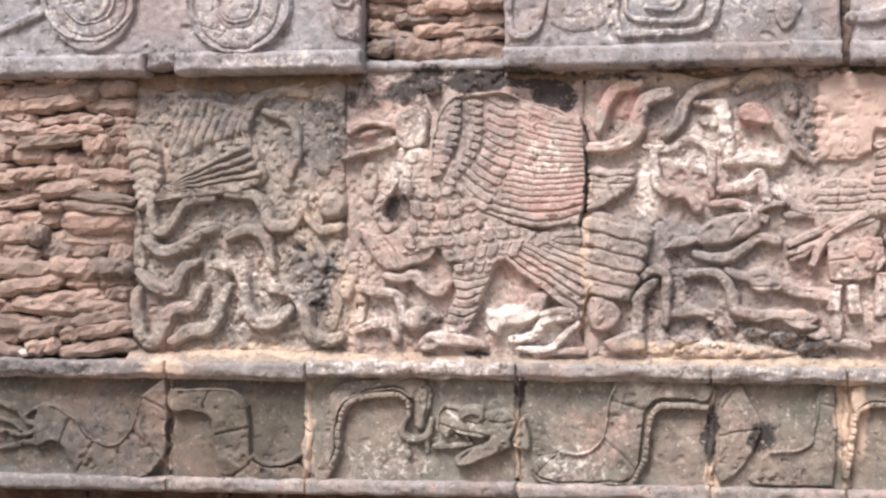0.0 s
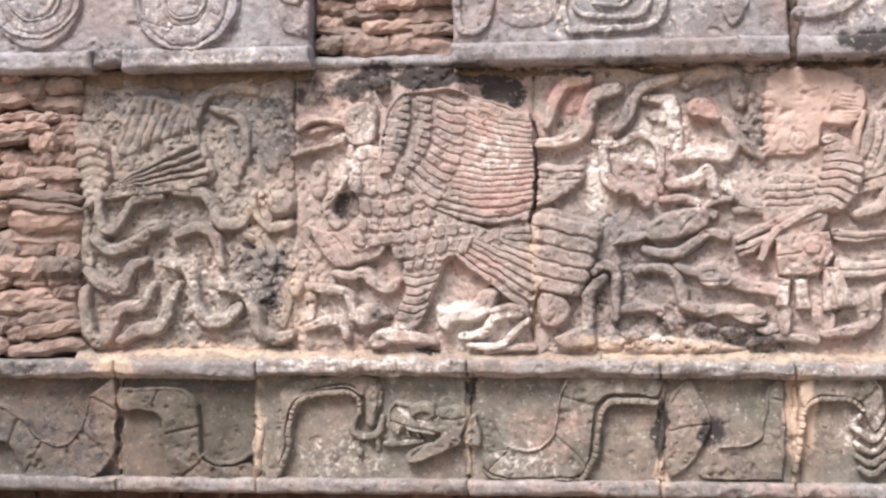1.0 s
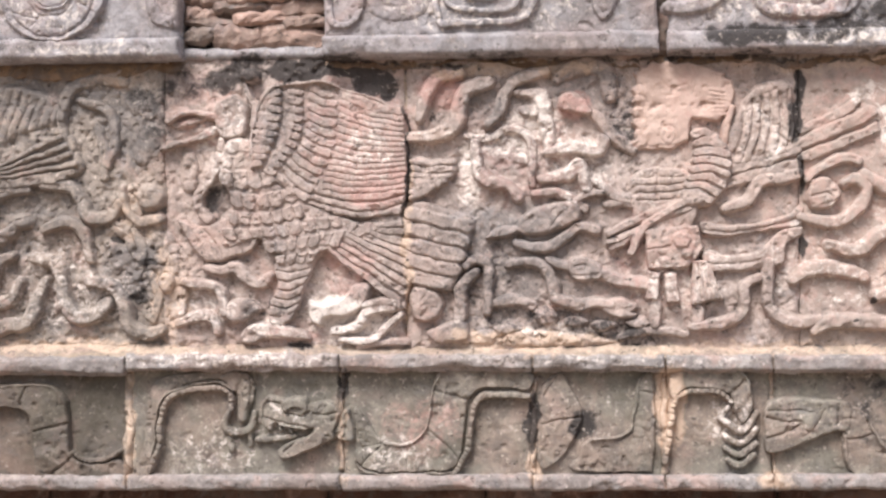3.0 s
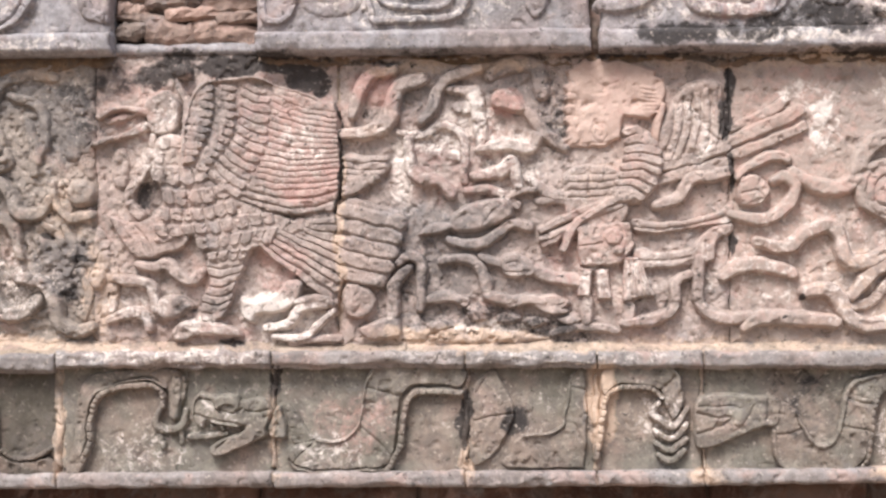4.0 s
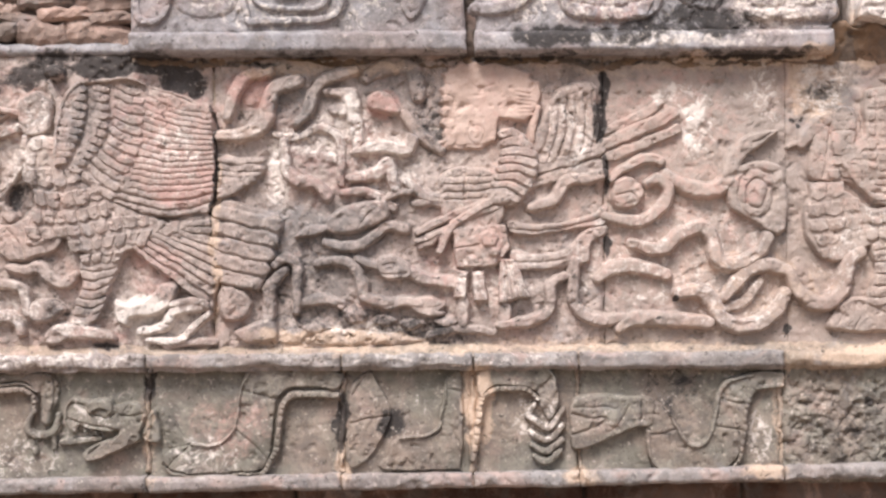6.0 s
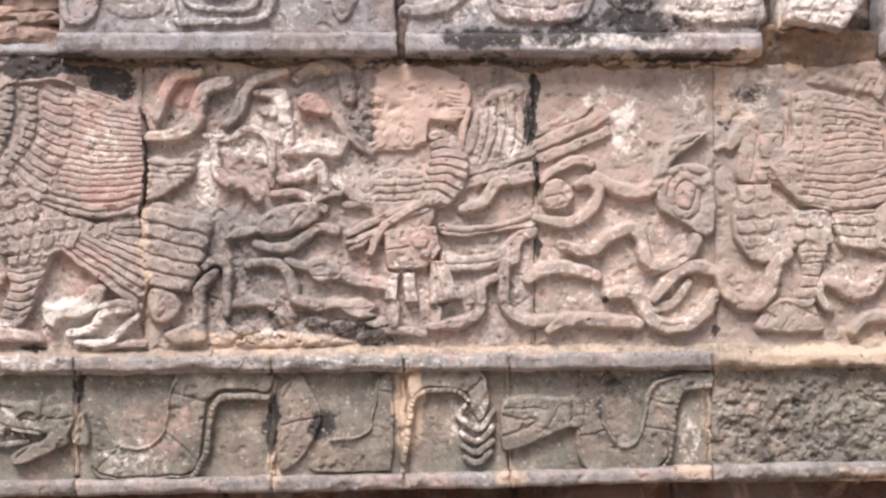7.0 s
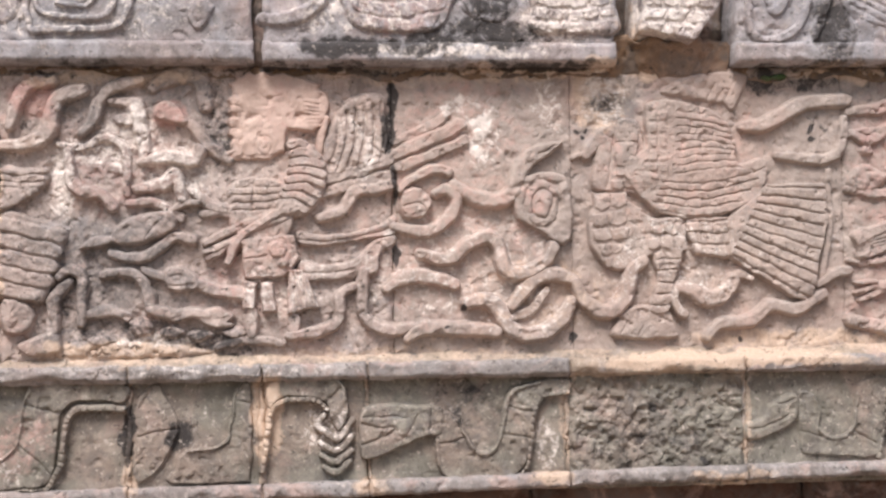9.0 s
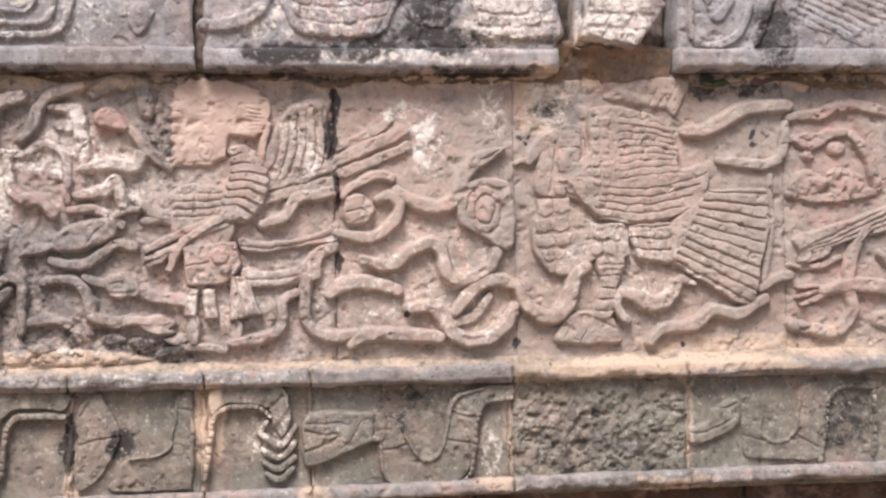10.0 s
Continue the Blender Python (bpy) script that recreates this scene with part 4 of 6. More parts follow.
serp(C, 0.0503, [(0.013, 1.892), (0.094, 1.896), (0.151, 1.927), (0.163, 1.984), (0.188, 2.031), (0.251, 2.050)])
serp(C, 0.0402, [(0.244, 1.923), (0.281, 1.963), (0.298, 2.016), (0.337, 2.058), (0.415, 2.079)])
serp(C, 0.0285, [(0.181, 1.894), (0.244, 1.883), (0.308, 1.913), (0.364, 1.886), (0.378, 1.812), (0.374, 1.746)], 0.013)
serp(C, 0.0402, [(0.208, 1.873), (0.214, 1.803), (0.244, 1.756), (0.297, 1.749), (0.337, 1.709)])
relief(C, "worn_limb", [po([(0.320, 2.030), (0.412, 2.032), (0.438, 1.982), (0.441, 1.865), (0.408, 1.845), (0.395, 1.924), (0.375, 1.996), (0.325, 2.003)], 0.018, 0.012), po([(0.335, 1.976), (0.398, 1.979), (0.391, 1.945), (0.345, 1.949)], 0.012, 0.010)], None, rough=2.0)
serp(C, 0.0452, [(0.421, 1.844), (0.507, 1.855), (0.564, 1.842), (0.587, 1.874)])
serp(C, 0.0452, [(0.404, 1.762), (0.477, 1.775), (0.514, 1.801), (0.533, 1.731)])
serp(C, 0.0335, [(0.381, 1.719), (0.437, 1.725), (0.490, 1.705), (0.530, 1.678)], 0.02)
serp(C, 0.0570, [(0.448, 2.058), (0.512, 2.094), (0.585, 2.084), (0.604, 2.004)], 0.013)
relief(C, "red_knob", [po([(0.458, 2.007), (0.511, 2.018), (0.554, 1.972), (0.548, 1.946), (0.494, 1.955), (0.458, 1.965)], 0.024, 0.010)], None)
serp(C, 0.0435, [(0.558, 1.954), (0.617, 1.887), (0.670, 1.843)], 0.016)
relief(C, "carved_bird", [po([(0.330, 1.608), (0.344, 1.658), (0.410, 1.689), (0.507, 1.700), (0.520, 1.648), (0.477, 1.622), (0.410, 1.599), (0.352, 1.598)], 0.028, 0.016, [gl(0.004, [(0.427, 1.619), (0.463, 1.662)], 0.006)]), po([(0.237, 1.590), (0.269, 1.620), (0.327, 1.628), (0.350, 1.613), (0.297, 1.590)], 0.024, 0.010), st(0.0251, [(0.503, 1.698), (0.540, 1.718), (0.580, 1.723)], 0.022)], None)
serp(C, 0.0402, [(0.330, 1.576), (0.410, 1.562), (0.470, 1.595), (0.510, 1.622), (0.563, 1.613)])
serp(C, 0.0301, [(0.423, 1.529), (0.473, 1.506), (0.503, 1.499)], 0.018)
serp(C, 0.0335, [(0.567, 1.751), (0.613, 1.714), (0.653, 1.701), (0.679, 1.717)], 0.02)
serp(C, 0.0335, [(0.590, 1.688), (0.639, 1.694), (0.686, 1.681)], 0.018)
relief(C, "serpent", [po([(0.476, 1.521), (0.523, 1.537), (0.576, 1.515), (0.585, 1.475), (0.542, 1.462), (0.489, 1.469)], 0.028, 0.011, [gl(0.004, [(0.501, 1.506), (0.529, 1.510)], 0.006), gl(0.004, [(0.489, 1.479), (0.546, 1.481)], 0.006)]), st(0.0452, [(0.569, 1.492), (0.628, 1.465), (0.704, 1.455)], 0.024)], None)
serp(C, 0.0385, [(0.303, 1.511), (0.352, 1.521), (0.410, 1.506), (0.436, 1.453), (0.449, 1.410), (0.509, 1.393), (0.559, 1.403), (0.605, 1.394)])
relief(C, "serpent_head", [po([(0.582, 1.406), (0.641, 1.416), (0.691, 1.381), (0.648, 1.383), (0.684, 1.363), (0.628, 1.354), (0.585, 1.368)], 0.022, 0.008)], None)
serp(C, 0.0369, [(0.177, 1.507), (0.210, 1.530), (0.243, 1.507), (0.246, 1.447), (0.243, 1.375)])
relief(C, "clawed_foot", [st(0.0435, [(0.207, 1.490), (0.170, 1.447), (0.165, 1.384), (0.160, 1.326)], 0.026), po([(0.063, 1.314), (0.126, 1.343), (0.180, 1.347), (0.188, 1.291), (0.093, 1.281)], 0.028, 0.012)], None)
serp(C, 0.0352, [(0.256, 1.397), (0.326, 1.408), (0.373, 1.390)], 0.018)
for lump in (po([(0.379, 1.383), (0.426, 1.387), (0.456, 1.357), (0.426, 1.330), (0.389, 1.340)], 0.016, 0.014), po([(0.469, 1.357), (0.512, 1.366), (0.542, 1.346), (0.509, 1.327), (0.472, 1.333)], 0.014, 0.012), po([(0.545, 1.340), (0.591, 1.350), (0.624, 1.330), (0.575, 1.313)], 0.016, 0.012)):
    relief(C, "worn_lump", [lump], None, rough=2.2)
for lump in (po([(0.641, 1.346), (0.691, 1.363), (0.720, 1.339), (0.674, 1.320)], 0.018, 0.012), po([(0.259, 1.326), (0.309, 1.340), (0.346, 1.320), (0.293, 1.304)], 0.014, 0.012)):
    relief(C, "worn_lump", [lump], None, rough=2.2)
serp(C, 0.0301, [(0.633, 1.297), (0.707, 1.320), (0.822, 1.309)], 0.016)
serp(C, 0.0235, [(0.600, 1.389), (0.649, 1.379), (0.674, 1.389)], 0.020)

FIG_DRESS = [
    po([(0.681, 2.060), (0.671, 2.073), (0.691, 2.083), (0.689, 2.099), (0.708, 2.093), (0.728, 2.106), (0.747, 2.097), (0.774, 2.109), (0.797, 2.100), (0.827, 2.106), (0.863, 2.096), (0.909, 2.081), (0.939, 2.074), (0.936, 2.060), (0.962, 2.050), (0.971, 2.002), (0.955, 1.964), (0.922, 1.923), (0.846, 1.937), (0.834, 1.870), (0.792, 1.851), (0.693, 1.843), (0.650, 1.853), (0.640, 1.864), (0.677, 1.875), (0.672, 1.893), (0.682, 1.910), (0.667, 1.923), (0.677, 1.940), (0.662, 1.953), (0.672, 1.970), (0.661, 1.986), (0.674, 2.003), (0.666, 2.023), (0.679, 2.036)], 0.014, 0.009, [ring((0.773, 1.889), 0.026, 0.004, 0.003), ring((0.773, 1.889), 0.012, 0.003, 0.002), gl(0.005, [(0.835, 1.869), (0.852, 1.932), (0.921, 1.918)], 0.007), gl(0.004, [(0.685, 1.850), (0.759, 1.859), (0.825, 1.859)], 0.005), gl(0.004, [(0.760, 2.045), (0.780, 2.029), (0.826, 2.035)], 0.003), fan(6, (0.674, 2.076), (0.667, 1.903), (0.698, 2.069), (0.693, 1.906), 0.003, 0.004)], False),
    *feathers(7, [(0.892, 2.018), (0.900, 1.944)], [(0.935, 2.014), (0.938, 1.944)], 0.0117, 0.017),
    st(0.0235, [(0.961, 1.967), (0.945, 1.924), (0.938, 1.884), (0.933, 1.858)], 0.020),
]
FIG_ARM = [po([(0.845, 1.902), (0.905, 1.901), (0.951, 1.841), (0.953, 1.762), (0.907, 1.692), (0.861, 1.673), (0.818, 1.705), (0.835, 1.779), (0.848, 1.842)], 0.022, 0.011), *feathers(8, [(0.849, 1.885), (0.855, 1.835), (0.838, 1.776), (0.818, 1.713)], [(0.908, 1.878), (0.941, 1.831), (0.944, 1.765), (0.890, 1.693)], 0.0285, 0.031, (0, 0.012))]
FIG_TORSO = po([(0.679, 1.782), (0.825, 1.785), (0.857, 1.682), (0.824, 1.609), (0.695, 1.616), (0.665, 1.699)], 0.022, 0.011, [fan(4, (0.684, 1.762), (0.683, 1.696), (0.818, 1.765), (0.824, 1.702), 0.004, 0.006), gl(0.005, [(0.742, 1.782), (0.738, 1.699)])])
FIG_ARMS = [st(w=0.0251, pts=[(0.824, 1.695), (0.725, 1.662), (0.598, 1.600)], h=0.026), st(w=0.0251, pts=[(0.832, 1.672), (0.733, 1.636), (0.600, 1.576)], h=0.026), st(w=0.0217, pts=[(0.691, 1.616), (0.608, 1.556)], h=0.022), st(w=0.0334, pts=[(0.664, 1.546), (0.691, 1.609), (0.764, 1.662), (0.824, 1.695)], h=0.03), ov((0.844, 1.702), rx=0.0435, rz=0.0301, h=0.032)]
FIG_SKIRT = [po([(0.698, 1.616), (0.857, 1.625), (0.876, 1.562), (0.826, 1.499), (0.711, 1.496)], 0.026, 0.008, [gl(0.004, [(0.708, 1.556), (0.774, 1.566)])], False), po([(0.707, 1.493), (0.750, 1.483), (0.740, 1.403), (0.704, 1.407)], 0.030, 0.007, (), False), po([(0.757, 1.483), (0.793, 1.489), (0.806, 1.400), (0.760, 1.397)], 0.030, 0.007, (), False), po([(0.833, 1.526), (0.886, 1.525), (0.932, 1.409), (0.839, 1.390)], 0.032, 0.007, [fan(5, (0.840, 1.516), (0.883, 1.516), (0.849, 1.396), (0.918, 1.409), 0.004, 0.007)], False), st(w=0.0435, pts=[(0.732, 1.400), (0.731, 1.340)], h=0.02), st(w=0.0435, pts=[(0.859, 1.383), (0.852, 1.343)], h=0.02), ov((0.807, 1.582), rx=0.0368, rz=0.0334, h=0.034), ov((0.823, 1.541), rx=0.0268, rz=0.0234, h=0.036)]
relief(C, "headdress", FIG_DRESS, PLASTER, label="smooth pinkish worn headdress of the figure", rough=0.5)
relief(C, "carved_figure", [*FIG_ARM, FIG_TORSO, *FIG_ARMS, *FIG_SKIRT], None, label="worn plain figure carved in relief", rough=0.6, step=0.0023)
relief(C, "ribbon", [po([(0.867, 1.633), (0.939, 1.626), (1.022, 1.631), (1.104, 1.655), (1.153, 1.678), (1.153, 1.622), (1.087, 1.610), (1.005, 1.598), (0.923, 1.591), (0.870, 1.602)], 0.017, 0.008, [gl(0.005, [(0.870, 1.612), (0.956, 1.605), (1.054, 1.617), (1.153, 1.648)], 0.007)])], None, rough=0.8)
relief(C, "ribbon", [po([(0.873, 1.550), (0.955, 1.537), (1.026, 1.548), (1.064, 1.583), (1.095, 1.609), (1.153, 1.622), (1.153, 1.592), (1.113, 1.566), (1.103, 1.506), (1.029, 1.497), (0.939, 1.487), (0.879, 1.494)], 0.017, 0.008, [gl(0.005, [(0.879, 1.517), (0.955, 1.510), (1.034, 1.520)], 0.007)])], None, rough=0.8)
serp(C, w=0.0435, pts=[(0.936, 1.674), (0.999, 1.694), (1.036, 1.750), (1.099, 1.760), (1.145, 1.773)])
relief(C, "back_plume", [po([(0.931, 1.854), (0.974, 1.960), (1.024, 2.030), (1.127, 2.029), (1.132, 1.843), (1.056, 1.813), (0.957, 1.794)], 0.016, 0.02, [fan(6, (0.991, 1.980), (1.115, 2.012), (0.954, 1.806), (1.114, 1.836), 0.006, 0.009, (0.013, -0.000)), gl(0.005, [(1.057, 1.946), (1.098, 1.879), (1.126, 1.863)])])], None)
relief(C, "plume", [st(w=0.0401, pts=[(0.940, 1.781), (1.040, 1.810), (1.139, 1.843)], h=0.013, flat=0.6), st(w=0.0334, pts=[(0.937, 1.744), (1.039, 1.773), (1.142, 1.799)], h=0.012, flat=0.6)], None)
serp(C, w=0.0401, pts=[(1.061, 1.512), (1.054, 1.424), (1.076, 1.366), (1.142, 1.339)], taper=(1.0, 1.0), name="ribbon")
serp(C, w=0.0368, pts=[(0.839, 1.330), (0.931, 1.340), (0.984, 1.373), (0.991, 1.446), (1.031, 1.472)])

relief(C, "eroded_crust", [po([(0.057, 1.285), (0.157, 1.315), (0.358, 1.321), (0.574, 1.301), (0.590, 1.274), (0.324, 1.271)], 0.010, 0.02)], None, rough=3.0)
# panel of thick serpents
relief(D, "plume", [st(w=0.0435, pts=[(1.150, 1.858), (1.265, 1.907), (1.353, 1.947)], h=0.012, flat=0.6), st(w=0.0334, pts=[(1.150, 1.818), (1.281, 1.864), (1.369, 1.904)], h=0.012, flat=0.6), st(w=0.0301, pts=[(1.154, 1.898), (1.249, 1.938), (1.316, 1.978)], h=0.008, flat=0.6)], None)
relief(D, "serpent", [po([(1.172, 1.747), (1.229, 1.760), (1.268, 1.713), (1.234, 1.673), (1.174, 1.674)], 0.026, 0.011, [gl(0.004, [(1.181, 1.707), (1.228, 1.713), (1.245, 1.693)])]), st(w=0.0334, pts=[(1.169, 1.754), (1.203, 1.787), (1.270, 1.817), (1.314, 1.803)], h=0.022)], None)
serp(D, w=0.0401, pts=[(1.147, 1.647), (1.235, 1.630), (1.308, 1.662), (1.339, 1.719), (1.313, 1.756), (1.276, 1.740)])
relief(D, "serpent", [st(w=0.0569, pts=[(1.330, 1.766), (1.390, 1.732), (1.464, 1.721), (1.512, 1.754), (1.537, 1.822), (1.569, 1.852)], h=0.024, taper=(0.7, 0.9)), po([(1.538, 1.859), (1.579, 1.886), (1.658, 1.901), (1.644, 1.875), (1.599, 1.838), (1.565, 1.825)], 0.024, 0.010, [gl(0.004, [(1.555, 1.852), (1.606, 1.865), (1.645, 1.892)], 0.008)])], None, rough=0.55)
relief(D, "ringed_eye", [po([(1.511, 1.670), (1.505, 1.748), (1.533, 1.791), (1.602, 1.808), (1.670, 1.790), (1.686, 1.712), (1.680, 1.600), (1.632, 1.594), (1.582, 1.632), (1.534, 1.650)], 0.022, 0.011, [gl(0.0055, [(1.539, 1.710), (1.553, 1.761), (1.595, 1.784), (1.635, 1.760), (1.648, 1.709), (1.633, 1.662), (1.592, 1.642), (1.551, 1.663), (1.539, 1.710)], 0.006), gl(0.0045, [(1.563, 1.710), (1.570, 1.740), (1.594, 1.757), (1.618, 1.740), (1.626, 1.709), (1.613, 1.676), (1.592, 1.666), (1.569, 1.679), (1.563, 1.710)], 0.008)])], None, rough=1.1)
serp(D, w=0.0502, pts=[(1.229, 1.566), (1.309, 1.548), (1.364, 1.588), (1.422, 1.614), (1.462, 1.586), (1.481, 1.516), (1.532, 1.501), (1.597, 1.534), (1.628, 1.581)], h=0.028)
serp(D, w=0.0468, pts=[(1.128, 1.464), (1.178, 1.494), (1.258, 1.496), (1.332, 1.471)], h=0.022)
serp(D, w=0.0535, pts=[(1.361, 1.417), (1.418, 1.429), (1.459, 1.402), (1.495, 1.341), (1.576, 1.322), (1.645, 1.358), (1.677, 1.415)], h=0.028)
serp(D, w=0.0502, pts=[(1.503, 1.408), (1.555, 1.474), (1.617, 1.500), (1.681, 1.486)], h=0.026)
serp(D, w=0.0535, pts=[(1.192, 1.314), (1.239, 1.346), (1.329, 1.341), (1.451, 1.332)], h=0.026)
serp(D, w=0.0334, pts=[(1.492, 1.374), (1.553, 1.393), (1.609, 1.453)], h=0.014)
serp(D, w=0.0401, pts=[(1.090, 1.369), (1.139, 1.341), (1.206, 1.350)], h=0.02)

# panel of the second eagle
E2_WING = [
    po([(1.919, 2.012), (1.981, 2.027), (2.051, 2.015), (2.120, 1.989), (2.172, 1.946), (2.194, 1.891), (2.196, 1.830), (2.263, 1.843), (2.289, 1.808), (2.273, 1.748), (2.223, 1.703), (2.148, 1.669), (2.043, 1.660), (1.957, 1.675), (1.905, 1.712), (1.855, 1.764), (1.842, 1.829), (1.909, 1.883), (1.910, 1.956)], 0.024, 0.010, [
        fan(9, (2.008, 1.988), (2.008, 1.797), (2.169, 1.950), (2.208, 1.816), 0.0036, 0.0042, (0, 0.006)),
        fan(5, (1.966, 1.773), (1.922, 1.695), (2.278, 1.812), (2.177, 1.681), 0.004, 0.006, (0, -0.022))]),
]
for k in range(7):
    E2_WING += scale_row(3, curve_of([(1.918, 2.009), (1.917, 1.777)], fine=7)[k] + np.array([[0, 0], [0.09, 0.012 - 0.004 * k]]), curve_of([(1.918, 2.009), (1.917, 1.777)], fine=7)[k + 1] + np.array([[0, 0.003], [0.09, 0.015 - 0.004 * k]]), 0.0275, 0.006)
E2_NECK = [
    po([(1.813, 1.829), (1.811, 1.897), (1.824, 1.951), (1.855, 1.971), (1.886, 1.944), (1.892, 1.888), (1.873, 1.828), (1.838, 1.812)], 0.025, 0.010, [gl(0.004, [(1.823, 1.893), (1.885, 1.890)], 0.004)]),
    po([(1.751, 1.753), (1.749, 1.829), (1.762, 1.894), (1.789, 1.917), (1.841, 1.961), (1.903, 1.944), (1.916, 1.743), (1.837, 1.740)], 0.015, 0.014, [gl(0.005, [(1.813, 1.931), (1.804, 1.829), (1.789, 1.758)], 0.005)]),
    *scale_row(3, [(1.821, 1.818), (1.915, 1.828)], [(1.817, 1.788), (1.917, 1.791)], 0.022), *scale_row(3, [(1.796, 1.781), (1.917, 1.784)], [(1.806, 1.751), (1.923, 1.750)], 0.022), st(0.0168, [(1.688, 1.843), (1.754, 1.883), (1.815, 1.944)], 0.014),
]
E2_BODY = [po([(1.740, 1.688), (1.841, 1.721), (1.927, 1.672), (2.027, 1.661), (2.022, 1.579), (1.938, 1.553), (1.844, 1.507), (1.778, 1.521), (1.735, 1.593)], 0.022, 0.011)]
E2_BODY += [
    *scale_row(2, [(1.747, 1.741), (1.847, 1.744)], [(1.750, 1.687), (1.853, 1.699)], 0.026), *scale_row(3, [(1.736, 1.680), (1.898, 1.696)], [(1.742, 1.640), (1.904, 1.648)], 0.027), *scale_row(3, [(1.738, 1.633), (1.914, 1.644)], [(1.751, 1.592), (1.903, 1.604)], 0.027),
    *scale_row(3, [(1.758, 1.585), (1.886, 1.597)], [(1.771, 1.548), (1.861, 1.564)], 0.026), *scale_row(2, [(1.774, 1.545), (1.840, 1.554)], [(1.784, 1.511), (1.825, 1.520)], 0.025),
    *scale_row(2, [(1.915, 1.665), (1.994, 1.661)], [(1.921, 1.617), (2.011, 1.609)], 0.028), *scale_row(3, [(1.907, 1.607), (2.028, 1.606)], [(1.913, 1.566), (2.034, 1.561)], 0.027),
]
E2_TAIL = po([(2.157, 1.663), (2.280, 1.765), (2.465, 1.770), (2.471, 1.652), (2.417, 1.401), (2.360, 1.420), (2.161, 1.536)], 0.026, 0.009, [fan(10, (2.276, 1.754), (2.169, 1.546), (2.466, 1.749), (2.417, 1.415), 0.005, 0.009)], False)
E2_RUMP = po([(2.024, 1.661), (2.164, 1.670), (2.168, 1.536), (2.046, 1.551)], 0.022, 0.010, [scales(3, 3, (2.027, 1.654), (2.161, 1.659), (2.039, 1.558), (2.165, 1.543), (0.000, -0.005), 0.0035, 0.006)], False)
E2_LEG = [po([(1.931, 1.563), (2.015, 1.576), (1.995, 1.470), (1.973, 1.382), (1.910, 1.387), (1.937, 1.480)], 0.026, 0.011, [fan(5, (1.938, 1.539), (1.914, 1.404), (2.007, 1.542), (1.977, 1.403), 0.004, 0.008)]), po([(1.799, 1.311), (1.807, 1.358), (1.837, 1.392), (1.892, 1.409), (1.961, 1.393), (1.995, 1.351), (2.001, 1.307), (1.897, 1.298)], 0.020, 0.014, [gl(0.004, [(1.828, 1.321), (1.850, 1.358)], 0.004), gl(0.004, [(1.880, 1.310), (1.898, 1.345)], 0.004)])]
relief(E, "carved_eagle", [*E2_WING, *E2_NECK, *E2_BODY, E2_RUMP, E2_TAIL, *E2_LEG], None, label="pale sandy carved eagle with broad tail", rough=0.6, step=0.0023)
serp(E, w=0.0535, pts=[(1.688, 1.479), (1.721, 1.417), (1.782, 1.386), (1.842, 1.422), (1.861, 1.503), (1.899, 1.533)], h=0.028)
relief(E, "serpent", [st(0.0570, [(2.011, 1.456), (2.049, 1.442), (2.094, 1.421), (2.143, 1.434), (2.172, 1.474)], 0.026), st(0.0335, [(2.004, 1.467), (1.988, 1.428), (1.999, 1.392), (2.023, 1.375)], 0.024), st(0.0268, [(2.168, 1.471), (2.193, 1.494), (2.228, 1.480)], 0.02)], None, rough=0.55)
serp(E, w=0.0468, pts=[(2.090, 1.305), (2.129, 1.345), (2.231, 1.357), (2.289, 1.397), (2.374, 1.388), (2.449, 1.432)])
serp(E, w=0.0334, pts=[(2.436, 1.460), (2.494, 1.493), (2.537, 1.499)], h=0.02)
serp(E, w=0.0535, pts=[(2.216, 1.937), (2.284, 1.948), (2.342, 1.978), (2.410, 2.013), (2.536, 2.020)], h=0.02)
relief(E, "eroded_crest", [po([(1.964, 2.046), (2.009, 2.080), (2.079, 2.101), (2.158, 2.111), (2.236, 2.101), (2.220, 2.046), (2.184, 1.988), (2.153, 2.012), (2.103, 2.015), (2.034, 2.029)], 0.011, 0.016, [gl(0.005, [(2.131, 2.070), (2.104, 2.019)], 0.005), gl(0.006, [(2.193, 2.084), (2.156, 2.015)], 0.004)])], None, rough=1.3)
relief(E, "worn_frame", [st(w=0.0334, pts=[(2.317, 1.854), (2.406, 1.843), (2.485, 1.843), (2.521, 1.881), (2.531, 1.964)], h=0.016, flat=0.4), st(w=0.0268, pts=[(2.477, 1.808), (2.475, 1.618), (2.451, 1.480)], h=0.012)], None)
serp(E, w=0.0502, pts=[(1.730, 1.856), (1.758, 1.895), (1.811, 1.932)], h=0.016, name="worn_crest")

# last panel
serp(F, w=0.0368, pts=[(2.551, 1.921), (2.605, 1.898), (2.663, 1.929), (2.718, 1.936)], h=0.014)
serp(F, w=0.0435, pts=[(2.546, 1.985), (2.643, 1.995), (2.735, 2.023), (2.880, 1.998)], h=0.013)
relief(F, "worn_knob", [ov((2.691, 1.889), 0.0335, 0.0268, 0.013), ov((2.601, 1.867), 0.0268, 0.0218, 0.011), st(0.0235, [(2.544, 1.914), (2.617, 1.927), (2.652, 1.910)], 0.012)], None, rough=2.2)
relief(F, "worn_body", [po([(2.534, 1.772), (2.578, 1.824), (2.635, 1.813), (2.667, 1.785), (2.633, 1.745), (2.567, 1.741)], 0.014, 0.016), po([(2.653, 1.814), (2.722, 1.826), (2.785, 1.791), (2.756, 1.744), (2.680, 1.736)], 0.013, 0.016), st(0.0335, [(2.540, 1.746), (2.666, 1.733), (2.811, 1.752)], 0.012)], None, rough=2.4)
